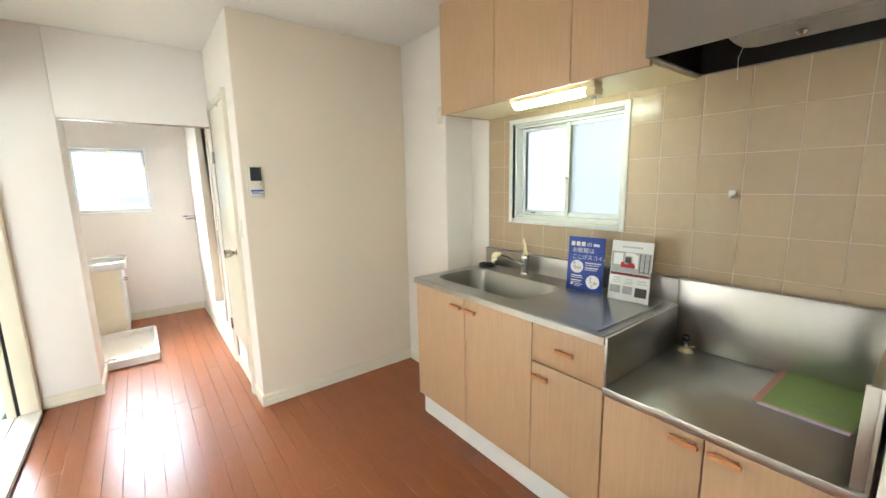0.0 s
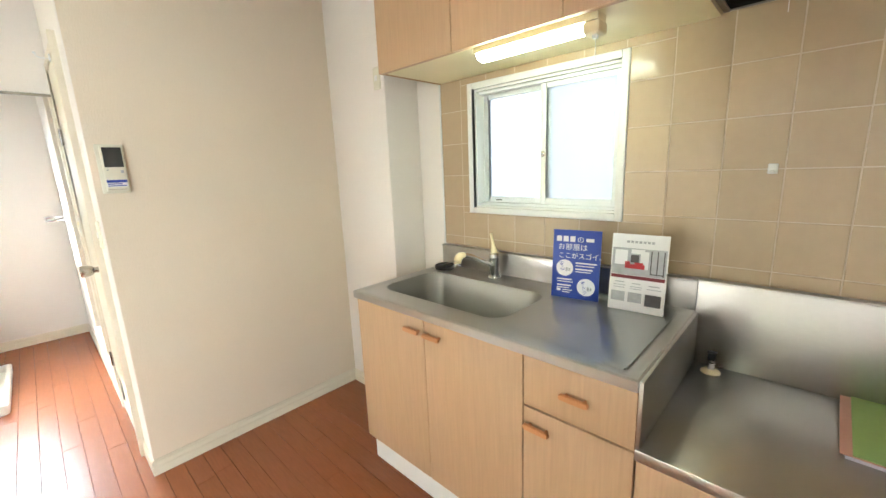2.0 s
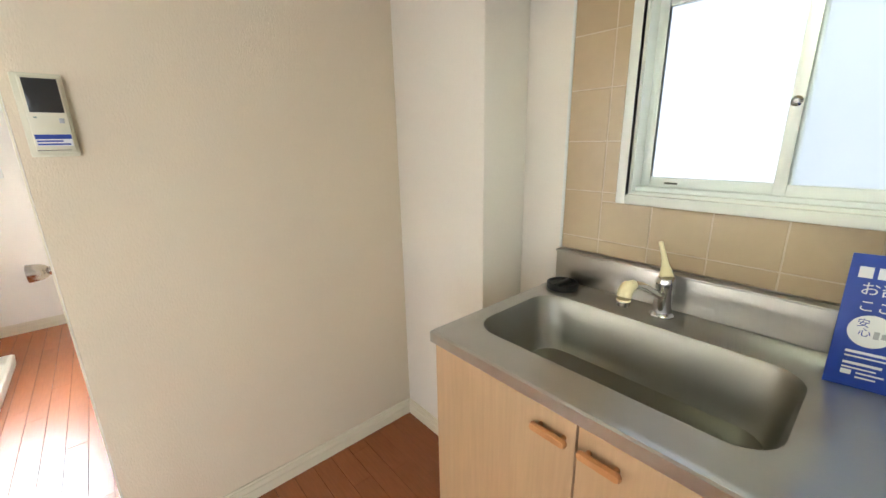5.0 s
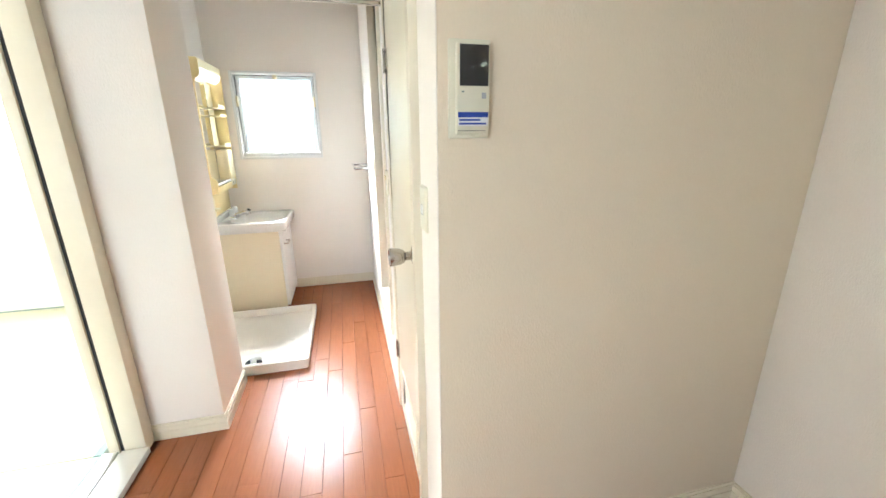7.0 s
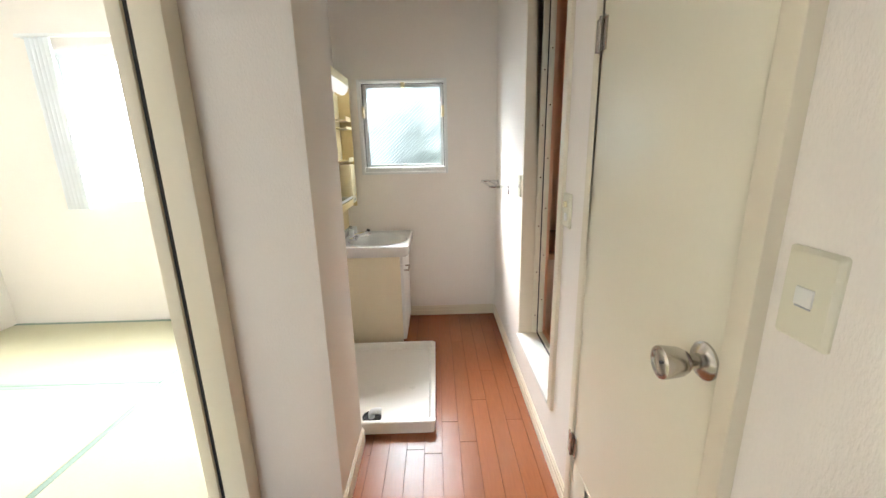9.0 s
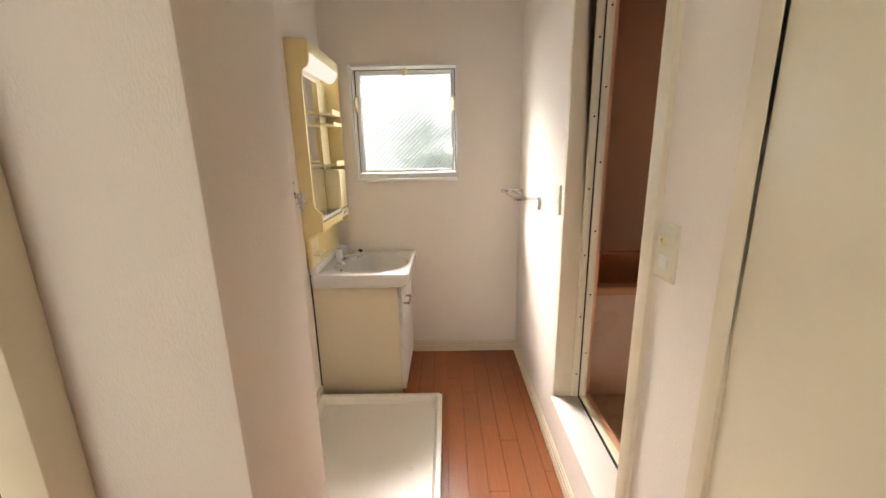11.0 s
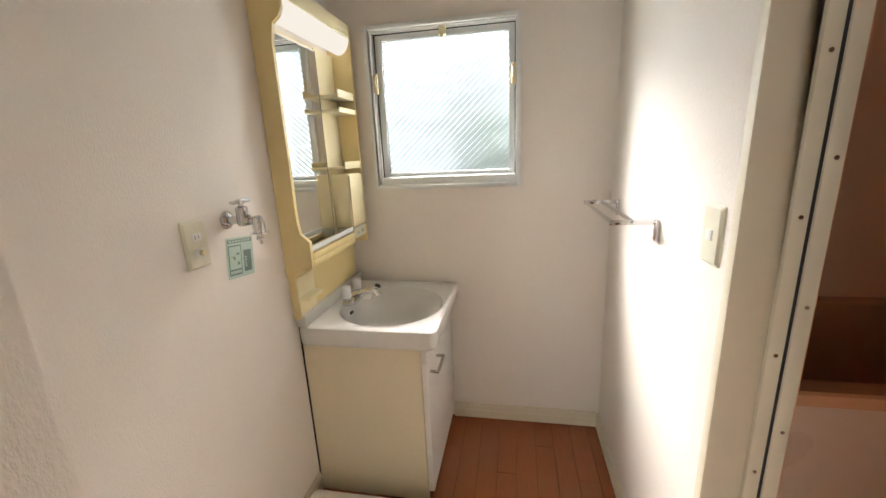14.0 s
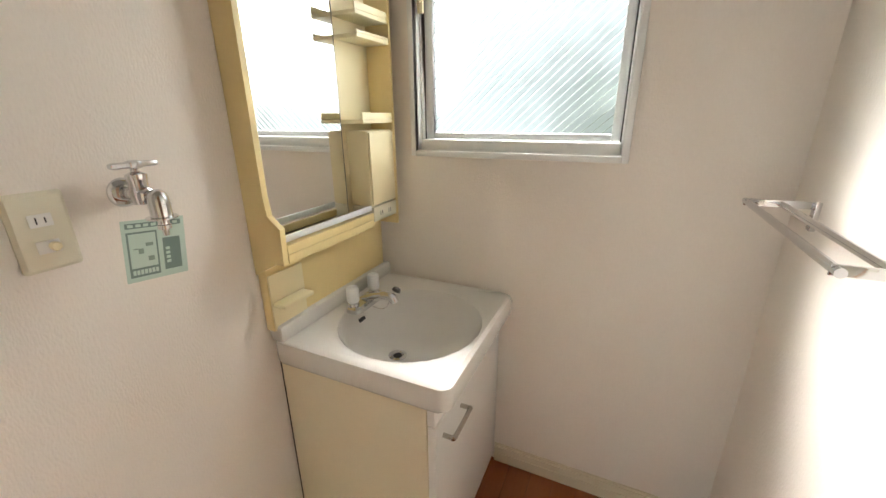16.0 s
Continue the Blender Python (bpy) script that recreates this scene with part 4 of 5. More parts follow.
def brochures():
    b = thing("brochure_stand", (1.59, 1.0, 0.797), "blue printed advertising card standing on the worktop", "brochure")
    m = card_pose(1.572, 1.088, 1.600, 0.922, 5)
    w, h = 0.166, 0.247
    p = part("card", box((0, 0, -0.0015), (w, h, 0.0015), 0.0005), M_BLUE, b)
    p.matrix_basis = p.matrix_basis @ m
    p = part("strut", box((w * 0.35, 0.001, -0.055), (w * 0.65, 0.003, -0.0016)), M_CARD, b)
    p.matrix_basis = p.matrix_basis @ m
    for body, x, y, s in (("の", 0.084, h - 0.042, 0.025), ("お部屋は", 0.018, h - 0.070, 0.026), ("ここがスゴイ。", 0.020, h - 0.100, 0.0235)):
        text("lettering", body, s, b.matrix_basis.inverted() @ m @ pose(x, y, 0.0018), M_CARD, b)
    bars(b, "printed_bar", m, [(0.012 + 0.024 * i, h - 0.042, 0.030 + 0.024 * i, h - 0.022) for i in range(3)], M_CARD)
    bars(b, "printed_badge", m, [(0.115, h - 0.040, 0.142, h - 0.028)], M_CARD)
    for cx, cy, s, body in ((0.045, 0.110, 0.030, "安心"), (0.122, 0.046, 0.031, "オトク")):
        p = part("disc", lathe([(s, 0), (s, 0.0003)], (cx, cy, 0.0016), (0, 0, 1), 32), M_CARD, b)
        p.matrix_basis = p.matrix_basis @ m
        for i, ch in enumerate(body):
            text("lettering", ch, 0.017, b.matrix_basis.inverted() @ m @ pose(cx - 0.020 + 0.004 * i, cy + 0.008 - 0.017 * i, 0.0022), M_BLUE, b)
        bars(b, "printed_mark", m, [(cx + 0.004, cy - 0.012, cx + 0.011, cy + 0.002), (cx + 0.014, cy - 0.010, cx + 0.020, cy + 0.000)], M_GREY, 0.0021)
    bars(b, "printed_bar", m, [(0.083, 0.128, 0.155, 0.133), (0.083, 0.119, 0.146, 0.122), (0.083, 0.106, 0.142, 0.111), (0.083, 0.098, 0.136, 0.101), (0.020, 0.066, 0.072, 0.071), (0.020, 0.058, 0.076, 0.061), (0.020, 0.044, 0.070, 0.049), (0.020, 0.036, 0.064, 0.039), (0.020, 0.024, 0.034, 0.033), (0.040, 0.028, 0.075, 0.031), (0.040, 0.020, 0.066, 0.023)], M_CARD)
    c = thing("leaflet_stand", (1.58, 0.80, 0.797), "white leaflet with room photographs standing on the worktop", "leaflet")
    m = card_pose(1.574, 0.882, 1.586, 0.716, 6)
    w, h = 0.166, 0.250
    for name, lo, hi, mat in (("card", (0, 0, -0.0015), (w, h, 0.0015), M_CARD), ("strut", (w * 0.35, 0.001, -0.055), (w * 0.65, 0.003, -0.0016), M_CARD)):
        p = part(name, box(lo, hi, 0.0005), mat, c)
        p.matrix_basis = p.matrix_basis @ m
    bars(c, "photograph", m, [(0.004, 0.118, w - 0.004, 0.205)], M_GREY)
    bars(c, "photo_detail", m, [(0.012, 0.150, 0.050, 0.198), (0.088, 0.140, 0.112, 0.196), (0.060, 0.188, 0.100, 0.202)], M_CARD, 0.0022)
    bars(c, "photo_detail", m, [(0.118, 0.128, 0.121, 0.200), (0.136, 0.126, 0.139, 0.200), (0.154, 0.122, 0.157, 0.200), (0.118, 0.126, 0.157, 0.129), (0.060, 0.160, 0.084, 0.184)], M_DARKPRINT, 0.0026)
    bars(c, "photo_sofa", m, [(0.044, 0.140, 0.102, 0.154), (0.044, 0.150, 0.058, 0.162), (0.072, 0.150, 0.098, 0.160)], M_RED, 0.003)
    bars(c, "printed_band", m, [(0.004, 0.106, w - 0.004, 0.117)], M_MAROON)
    bars(c, "photograph", m, [(0.008, 0.030, 0.050, 0.062), (0.060, 0.030, 0.100, 0.062)], M_GREY)
    bars(c, "photograph", m, [(0.110, 0.024, 0.156, 0.062)], M_DARKPRINT)
    bars(c, "printed_line", m, [(0.045 + 0.012 * i, 0.222, 0.053 + 0.012 * i, 0.229) for i in range(7)] + [(0.018, 0.092, 0.046, 0.095), (0.014, 0.082, 0.050, 0.084), (0.070, 0.090, 0.094, 0.093), (0.064, 0.080, 0.100, 0.082), (0.118, 0.088, 0.150, 0.091), (0.114, 0.078, 0.154, 0.080), (0.014, 0.074, 0.048, 0.076), (0.064, 0.073, 0.098, 0.075)], M_GREY)


def intercom():
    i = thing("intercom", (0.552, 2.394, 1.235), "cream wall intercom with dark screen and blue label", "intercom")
    x0, x1, z0, z1, y = 0.502, 0.587, 1.230, 1.413, 2.394
    part("back_plate", box((x0, y - 0.010, z0), (x1, y, z1), 0.003), M_PLATE, i)
    part("housing", box((x0 + 0.012, y - 0.024, z0 + 0.008), (x1 - 0.005, y - 0.0102, z1 - 0.008), 0.003), M_PLATE, i)
    part("screen", box((x0 + 0.018, y - 0.0255, z0 + 0.098), (x1 - 0.009, y - 0.0242, z1 - 0.012), 0.0006), M_SCREEN, i, "dark glossy screen")
    part("button", box((x1 - 0.022, y - 0.0265, z0 + 0.075), (x1 - 0.013, y - 0.0242, z0 + 0.086), 0.0008), M_GREY, i)
    part("lamp_dot", box((x0 + 0.022, y - 0.0255, z0 + 0.086), (x0 + 0.027, y - 0.0242, z0 + 0.089)), M_SIGNDARK, i)
    part("blue_label", box((x0 + 0.015, y - 0.0252, z0 + 0.040), (x1 - 0.008, y - 0.0242, z0 + 0.050)), M_BLUE, i)
    part("white_label", box((x0 + 0.015, y - 0.0250, z0 + 0.024), (x1 - 0.008, y - 0.0242, z0 + 0.0398)), M_CARD, i)
    for k in range(2):
        part("printed_line", box((x0 + 0.017, y - 0.0256, z0 + 0.0265 + 0.007 * k), (x1 - 0.012 - 0.012 * k, y - 0.0251, z0 + 0.030 + 0.007 * k)), M_BLUE, i)
    part("rib", box((x0 + 0.014, y - 0.0255, z0 + 0.014), (x1 - 0.014, y - 0.0242, z0 + 0.0155)), M_SATIN, i)


def wall_plate(name, at, normal, label, w=0.068, h=0.112, fittings=()):
    """A plastic plate on a wall; fittings: (part, x0, z0, x1, z1, depth, material) on its face."""
    t = thing(name, at, label, "switch" if "switch" in name else "socket")
    n = Vector(normal)
    along = Vector((0, 0, 1)).cross(n)
    m = Matrix.Identity(4)
    for i, v in enumerate((along, Vector((0, 0, 1)), n)):
        for r in range(3):
            m[r][i] = v[r]
    plate = part("plate", loft([rrect(-w / 2, w / 2, -h / 2, h / 2, 0, 0.005), rrect(-w / 2, w / 2, -h / 2, h / 2, 0.003, 0.005), rrect(-w / 2 + 0.005, w / 2 - 0.005, -h / 2 + 0.005, h / 2 - 0.005, 0.0075, 0.004)], True, True), M_PLATE, t)
    plate.matrix_basis = m
    for pname, x0, z0, x1, z1, d, mat in fittings:
        p = part(pname, box((x0, z0, 0.0070), (x1, z1, 0.0075 + d), min(0.0012, d * 0.45)), mat, t)
        p.matrix_basis = m
    return t


def hook():
    k = thing("wall_hook", (1.712, 0.508, 1.237), "small white plastic hook on the tiles", "hook")
    part("pad", box((1.709, 0.497, 1.224), (1.7155, 0.519, 1.252), 0.003), M_KEY, k)
    part("peg", box((1.694, 0.502, 1.226), (1.7088, 0.514, 1.234), 0.003), M_KEY, k)


sink_cabinet()
sink_top()
stove_cabinet()
upper_cabinet()
tube_light()
range_hood()
mixer_tap()
door_hook()
drain_ring()
gas_valve()
files()
brochures()
intercom()
hook()
wall_plate("hall_switch", (HX, 2.531, 1.062), (-1, 0, 0), "cream wall switch beside the toilet door", fittings=(("rocker", -0.011, -0.011, 0.011, 0.011, 0.003, M_KEY), ("lamp", -0.010, -0.0135, 0.010, -0.0115, 0.002, M_GREY)))
wall_plate("bath_switch", (HX, 3.370, 1.032), (-1, 0, 0), "cream wall switch with a lamp dial by the bathroom", fittings=(("dial", -0.010, 0.012, 0.008, 0.030, 0.008, M_PALE), ("mark", -0.0005, 0.018, 0.0015, 0.027, 0.0085, M_DARKPRINT), ("rocker", -0.012, -0.032, 0.012, -0.008, 0.002, M_KEY), ("lamp", 0.004, -0.016, 0.007, -0.013, 0.0025, M_GREY)))
wall_plate("wash_switch", (HX, 4.108, 1.044), (-1, 0, 0), "cream wall switch in the washroom", fittings=(("rocker", -0.010, -0.010, 0.010, 0.010, 0.003, M_KEY),))
wall_plate("wash_socket", (-0.60, 4.080, 1.033), (1, 0, 0), "cream wall socket with an earth terminal", fittings=(("outlet", -0.013, 0.008, 0.013, 0.026, 0.001, M_KEY), ("slot", -0.006, 0.012, -0.004, 0.022, 0.0013, M_BLACK), ("slot", 0.004, 0.013, 0.006, 0.021, 0.0013, M_BLACK), ("terminal", -0.013, -0.030, 0.013, -0.012, 0.001, M_KEY))); part("earth_screw", lathe([(0.0062, 0), (0.0066, 0.004), (0.0066, 0.008), (0.0052, 0.0095), (0.0012, 0.0085)], (-0.592, 4.085, 1.012), (1, 0, 0), 18), M_PALE, bpy.data.objects["wash_socket"], "tan plastic earth screw")
wall_plate("pillar_socket", (1.525, 1.975, 1.70), (-1, 0, 0), "small cream socket on the kitchen pillar", w=0.05, h=0.10, fittings=(("outlet", -0.010, -0.012, 0.010, 0.012, 0.002, M_KEY),))

# ---- washroom ----


def washing_pan():
    p = thing("washing_machine_pan", (-0.29, 3.99, 0), "cream plastic washing machine pan on the floor", "drain pan")
    x0, x1, y0, y1 = -0.588, 0.024, 3.612, 4.372
    part("tray", loft([rrect(x0 + 0.004, x1 - 0.004, y0 + 0.004, y1 - 0.004, 0.0, 0.02), rrect(x0, x1, y0, y1, 0.045, 0.02), rrect(x0, x1, y0, y1, 0.055, 0.02), rrect(x0 + 0.005, x1 - 0.005, y0 + 0.005, y1 - 0.005, 0.060, 0.018),
                       rrect(x0 + 0.020, x1 - 0.020, y0 + 0.020, y1 - 0.020, 0.060, 0.02), rrect(x0 + 0.026, x1 - 0.026, y0 + 0.026, y1 - 0.026, 0.054, 0.02), rrect(x0 + 0.034, x1 - 0.034, y0 + 0.034, y1 - 0.034, 0.022, 0.03), rrect(x0 + 0.10, x1 - 0.10, y0 + 0.10, y1 - 0.10, 0.018, 0.03)], True, True), M_PAN, p)
    part("drain", lathe([(0.044, 0), (0.044, 0.010), (0.036, 0.012), (0.034, 0.006), (0.012, 0.005)], (-0.275, 3.70, 0.020), (0, 0, 1), 26), M_BLACK, p, "black drain trap")
    part("elbow", tube(bend([(-0.275, 3.70, 0.025), (-0.275, 3.70, 0.045), (-0.262, 3.702, 0.056), (-0.230, 3.706, 0.052)], 5), 0.015, 14), M_CARD, p, "white plastic elbow")


def vanity():
    v = thing("washbasin_cabinet", (-0.36, 4.65, 0), "cream washbasin cabinet with a white ceramic basin", "washbasin")
    y0, y1 = 4.428, 4.895
    part("body", boxes(((-0.591, y0, 0.001), (-0.182, y0 + 0.016, 0.598)), ((-0.591, y1 - 0.016, 0.001), (-0.182, y1, 0.598)), ((-0.595, y0 + 0.016, 0.035), (-0.182, y1 - 0.016, 0.050)), ((-0.595, y0 + 0.016, 0.050), (-0.585, y1 - 0.016, 0.598)), bev=0.002), M_VBODY, v)
    # near-black strip paints the shade in the gap behind the cabinet
    part("seal", box((-0.5995, y0 + 0.004, 0.001), (-0.5955, y1, 0.66)), M_RUBBER, v, "dark strip in place of the shaded gap along the wall")
    part("plinth", box((-0.580, y0 + 0.0165, 0.0), (-0.215, y1 - 0.0165, 0.0345)), M_DARKPRINT, v)
    d = part("door", box((-0.180, y0, 0.045), (-0.160, y1, 0.548), 0.002), M_VDOOR, v)
    part("rail", box((-0.180, y0, 0.553), (-0.162, y1, 0.598), 0.001), M_VDOOR, v)
    part("handle", tube(bend([(-0.160, 4.468, 0.500), (-0.139, 4.468, 0.500), (-0.134, 4.474, 0.500), (-0.134, 4.566, 0.500), (-0.139, 4.572, 0.500), (-0.160, 4.572, 0.500)], 4), 0.0055, 10), M_SATIN, d, "small metal bow handle")
    a, b, c, e, z = -0.597, -0.120, 4.411, 4.905, 0.668
    cx, cy, rx, ry = -0.340, 4.652, 0.194, 0.194

    def oval(kx, ky, zz, dx=0.0):
        out = []
        for q in range(4):
            for i in range(8):
                t = radians(90 * q + 90 * i / 7.0 * 0.995 + 0.2)
                out.append((cx + dx + rx * kx * math.cos(t), cy + ry * ky * math.sin(t), zz))
        return out

    part("basin", loft([rrect(a, b + -0.02, c + 0.012, e - 0.005, 0.5985, 0.02), rrect(a, b - 0.004, c + 0.003, e, 0.612, 0.025), rrect(a, b, c, e, z - 0.018, 0.028), rrect(a, b - 0.004, c + 0.004, e - 0.003, z - 0.004, 0.028), rrect(a, b - 0.014, c + 0.014, e - 0.010, z + 0.001, 0.03),
                        oval(1.06, 1.06, z - 0.004), oval(1.0, 1.0, z - 0.010), oval(0.94, 0.94, z - 0.035), oval(0.82, 0.82, z - 0.083, -0.006), oval(0.60, 0.60, z - 0.116, -0.018), oval(0.30, 0.30, z - 0.129, -0.036), oval(0.12, 0.12, z - 0.133, -0.045)], True), M_CERAMIC, v, "white ceramic basin")
    part("backsplash", boxes(((-0.597, c + 0.002, z - 0.002), (-0.556, e, z + 0.042)), bev=0.009), M_CERAMIC, v)
    part("drain", lathe([(0.026, 0), (0.026, 0.004), (0.018, 0.005), (0.015, 0.002), (0.004, 0.0015)], (cx - 0.045, cy - 0.004, z - 0.134), (0, 0, 1), 22), M_CHROME, v)
    part("drain_hole", lathe([(0.013, 0), (0.012, 0.0008)], (cx - 0.045, cy - 0.004, z - 0.1318), (0, 0, 1), 20), M_BLACK, v)
    o = part("overflow", box((-0.006, -0.014, -0.002), (0.006, 0.014, 0.002), 0.0018), M_BLACK, v)
    o.matrix_basis = o.matrix_basis @ pose(cx - 0.174, cy + 0.015, z - 0.054, 0, 62, 0)
    t = part("tap", loft([rrect(-0.524, -0.474, 4.602, 4.742, z - 0.002, 0.018), rrect(-0.524, -0.474, 4.602, 4.742, z + 0.010, 0.018), rrect(-0.518, -0.480, 4.608, 4.736, z + 0.016, 0.014)], True, True), M_CHROME, v, "chrome basin tap with two white knobs")
    part("spout", tube(bend([(-0.504, 4.672, z + 0.012), (-0.468, 4.672, z + 0.026), (-0.430, 4.672, z + 0.036), (-0.408, 4.672, z + 0.034), (-0.400, 4.672, z + 0.022)], 4), 0.0125, 14), M_CHROME, t)
    for y in (4.622, 4.722):
        part("collar", lathe([(0.017, 0), (0.015, 0.010), (0.010, 0.014)], (-0.504, y, z + 0.012), (0, 0, 1), 18), M_CHROME, t)
        part("knob", lathe([(0.0155, 0), (0.0175, 0.004), (0.0170, 0.040), (0.0145, 0.045), (0.006, 0.046)], (-0.504, y, z + 0.026), (0, 0, 1), 10), M_CARD, t, "fluted white plastic knob")
    part("plug", lathe([(0.013, 0), (0.011, 0.010), (0.004, 0.013)], (-0.409, 4.694, z + 0.044), (0.3, 0.4, 0.9), 14), M_RUBBER, v)
    chain = [(-0.454, 4.642, z + 0.012), (-0.436, 4.652, z + 0.004), (-0.424, 4.664, z + 0.006), (-0.420, 4.682, z + 0.024), (-0.412, 4.692, z + 0.044)]
    part("chain", tube(bend(chain, 5), 0.0012, 6), M_CHROME, v)


def mirror_cabinet():
    c = thing("mirror_cabinet", (-0.53, 4.64, 0.728), "cream-yellow plastic mirror cabinet with open shelves", "mirror cabinet")
    y0, y1, xb = 4.392, 4.878, -0.598
    part("lower_panel", box((xb, y0 + 0.004, 0.7285), (-0.562, y1, 0.905), 0.004), M_YELLOW, c)
    part("soap_dish", boxes(((-0.5615, 4.402, 0.790), (-0.505, 4.500, 0.802)), bev=0.006), M_PALE, c)
    part("soap_panel", boxes(((-0.5615, 4.398, 0.7300), (-0.556, 4.505, 0.868)), bev=0.002), M_PALE, c)
    # the near side cheek: broad below the lamp, narrow beside the mirror
    bm = bmesh.new()
    outline = [(-0.598, 0.870), (-0.500, 0.905), (-0.466, 0.905), (-0.462, 0.985), (-0.505, 1.010), (-0.512, 1.05), (-0.512, 1.54), (-0.500, 1.585), (-0.470, 1.60), (-0.458, 1.62), (-0.458, 1.69), (-0.470, 1.70), (-0.598, 1.70)]
    near = [bm.verts.new((x, y0, z)) for x, z in outline]
    far = [bm.verts.new((x, y0 + 0.014, z)) for x, z in outline]
    n = len(near)
    bm.faces.new(near)
    bm.faces.new(list(reversed(far)))
    for i in range(n):
        bm.faces.new((near[i], near[(i + 1) % n], far[(i + 1) % n], far[i]))
    part("side_cheek", bm, M_YELLOW, c)
    part("far_cheek", boxes(((xb, y1 - 0.012, 0.885), (-0.462, y1, 1.70)), bev=0.004), M_YELLOW, c)
    part("back", box((xb, y0 + 0.0145, 0.9055), (-0.578, y1 - 0.0125, 1.598)), M_YELLOW, c)
    part("lamp_hood", boxes(((xb, y0 + 0.0145, 1.650), (-0.460, y1 - 0.0125, 1.70)), bev=0.008), M_PALE, c)
    part("lamp_cover", loft([[(-0.588 + 0.126 * s, y, 1.649 - 0.050 * math.sin(math.pi * s) ** 0.6 - 0.0) for s in [i / 15 for i in range(16)]] for y in (y0 + 0.016, y1 - 0.014)], True, True), M_VLAMP, c, "white lamp cover")
    part("mirror", box((-0.5775, y0 + 0.020, 0.945), (-0.564, 4.714, 1.588)), M_MIRROR, c)
    part("mirror_edge", box((-0.5775, 4.7142, 0.945), (-0.5632, 4.7152, 1.588)), M_DARKPRINT, c)
    part("bottom_shelf", boxes(((xb, y0 + 0.0145, 0.906), (-0.462, 4.740, 0.926)), ((-0.474, y0 + 0.0145, 0.926), (-0.462, 4.740, 0.946)), bev=0.003), M_YELLOW, c)
    part("towel_bar", boxes(((-0.474, y0 + 0.014, 0.953), (-0.466, 4.735, 0.968)), bev=0.002), M_ALU, c, "flat aluminium bar")
    part("niche_back", box((-0.5775, 4.7187, 0.9265), (-0.571, y1 - 0.0125, 1.598)), M_PALE, c)
    for z0, z1, x in ((1.435, 1.462, -0.466), (1.385, 1.402, -0.464), (1.185, 1.212, -0.464)):
        part("shelf", boxes(((-0.5705, 4.7190, z0), (x, y1 - 0.0125, z0 + 0.010)), ((x - 0.007, 4.7190, z0 + 0.010), (x, y1 - 0.0125, z1)), bev=0.002), M_PALE, c)
    b = part("box", boxes(((-0.5705, 4.740, 0.962), (-0.472, y1 - 0.0125, 1.166)), bev=0.004), M_PALE, c)
    part("box_door", box((-0.4715, 4.743, 0.966), (-0.463, y1 - 0.014, 1.162), 0.003), M_PALE, b)
    o = part("socket_panel", box((-0.5705, 4.742, 0.918), (-0.464, y1 - 0.0125, 0.9600), 0.002), M_PLATE, c)
    for y in (4.775, 4.785, 4.82, 4.83):
        part("slot", box((-0.4642, y, 0.932), (-0.4632, y + 0.002, 0.944)), M_BLACK, o)
    fit_m = Matrix.Translation((-0.598, 4.405, 1.69)) @ Matrix.Diagonal((0.70, 0.988, 1.0226, 1)) @ Matrix.Translation((0.598, -4.392, -1.70))
    for p in c.children_recursive:
        p.data.transform(fit_m)


def towel_rail():
    r = thing("towel_rail", (0.45, 4.58, 0.98), "chrome double towel rail on the wall", "towel rail")
    for y in (4.390, 4.785):
        part("bracket", boxes(((0.360, y - 0.002, 1.008), (0.476, y + 0.002, 1.022)), ((0.470, y - 0.008, 0.967), (0.4795, y + 0.008, 1.022)), bev=0.001), M_CHROME, r)
        for z in (0.974, 0.994):
            part("screw", lathe([(0.004, 0), (0.003, 0.002)], (0.470, y, z), (-1, 0, 0), 10), M_SATIN, r)
    for x in (0.366, 0.420):
        part("bar", tube([(x, 4.378, 1.015), (x, 4.797, 1.015)], 0.0062, 14), M_CHROME, r)


def wall_tap():
    t = thing("washing_machine_tap", (-0.60, 4.205, 1.073), "chrome wall tap for the washing machine", "tap")
    y, z = 4.192, 1.069
    part("flange", lathe([(0.024, 0), (0.023, 0.003), (0.014, 0.010), (0.010, 0.011)], (-0.600, y, z), (1, 0, 0), 26), M_CHROME, t)
    part("body", add_lathe(tube([(-0.592, y, z), (-0.545, y, z)], 0.010, 16), [(0.013, -0.014), (0.0145, 0.0), (0.013, 0.020), (0.0145, 0.024), (0.0145, 0.032), (0.006, 0.036), (0.006, 0.044)], (-0.553, y, z), (0, 0, 1), 18), M_CHROME, t)
    part("handle", boxes(((-0.560, y - 0.034, z + 0.042), (-0.546, y + 0.034, z + 0.051)), ((-0.562, y - 0.009, z + 0.040), (-0.544, y + 0.009, z + 0.053)), bev=0.004), M_CHROME, t)
    part("nut", lathe([(0.013, 0), (0.013, 0.010), (0.010, 0.012)], (-0.543, y, z), (1, 0, -0.05), 6), M_CHROME, t)
    part("neck", tube([(-0.545, y, z), (-0.518, y, z - 0.004)], 0.0085, 16), M_CHROME, t)
    part("spout", lathe([(0.001, -0.0135), (0.007, -0.012), (0.0118, -0.007), (0.0145, 0.001), (0.0150, 0.012), (0.0150, 0.030), (0.009, 0.031)], (-0.512, y, z - 0.002), (0, 0, -1), 24), M_CHROME, t)
    part("collar", lathe([(0.022, 0), (0.022, 0.0022), (0.008, 0.004), (0.008, 0.012), (0.0095, 0.013), (0.0095, 0.019), (0.005, 0.020), (0.004, 0.030)], (-0.512, y, z - 0.0315), (0, 0, -1), 20), M_CHROME, t)
    return t


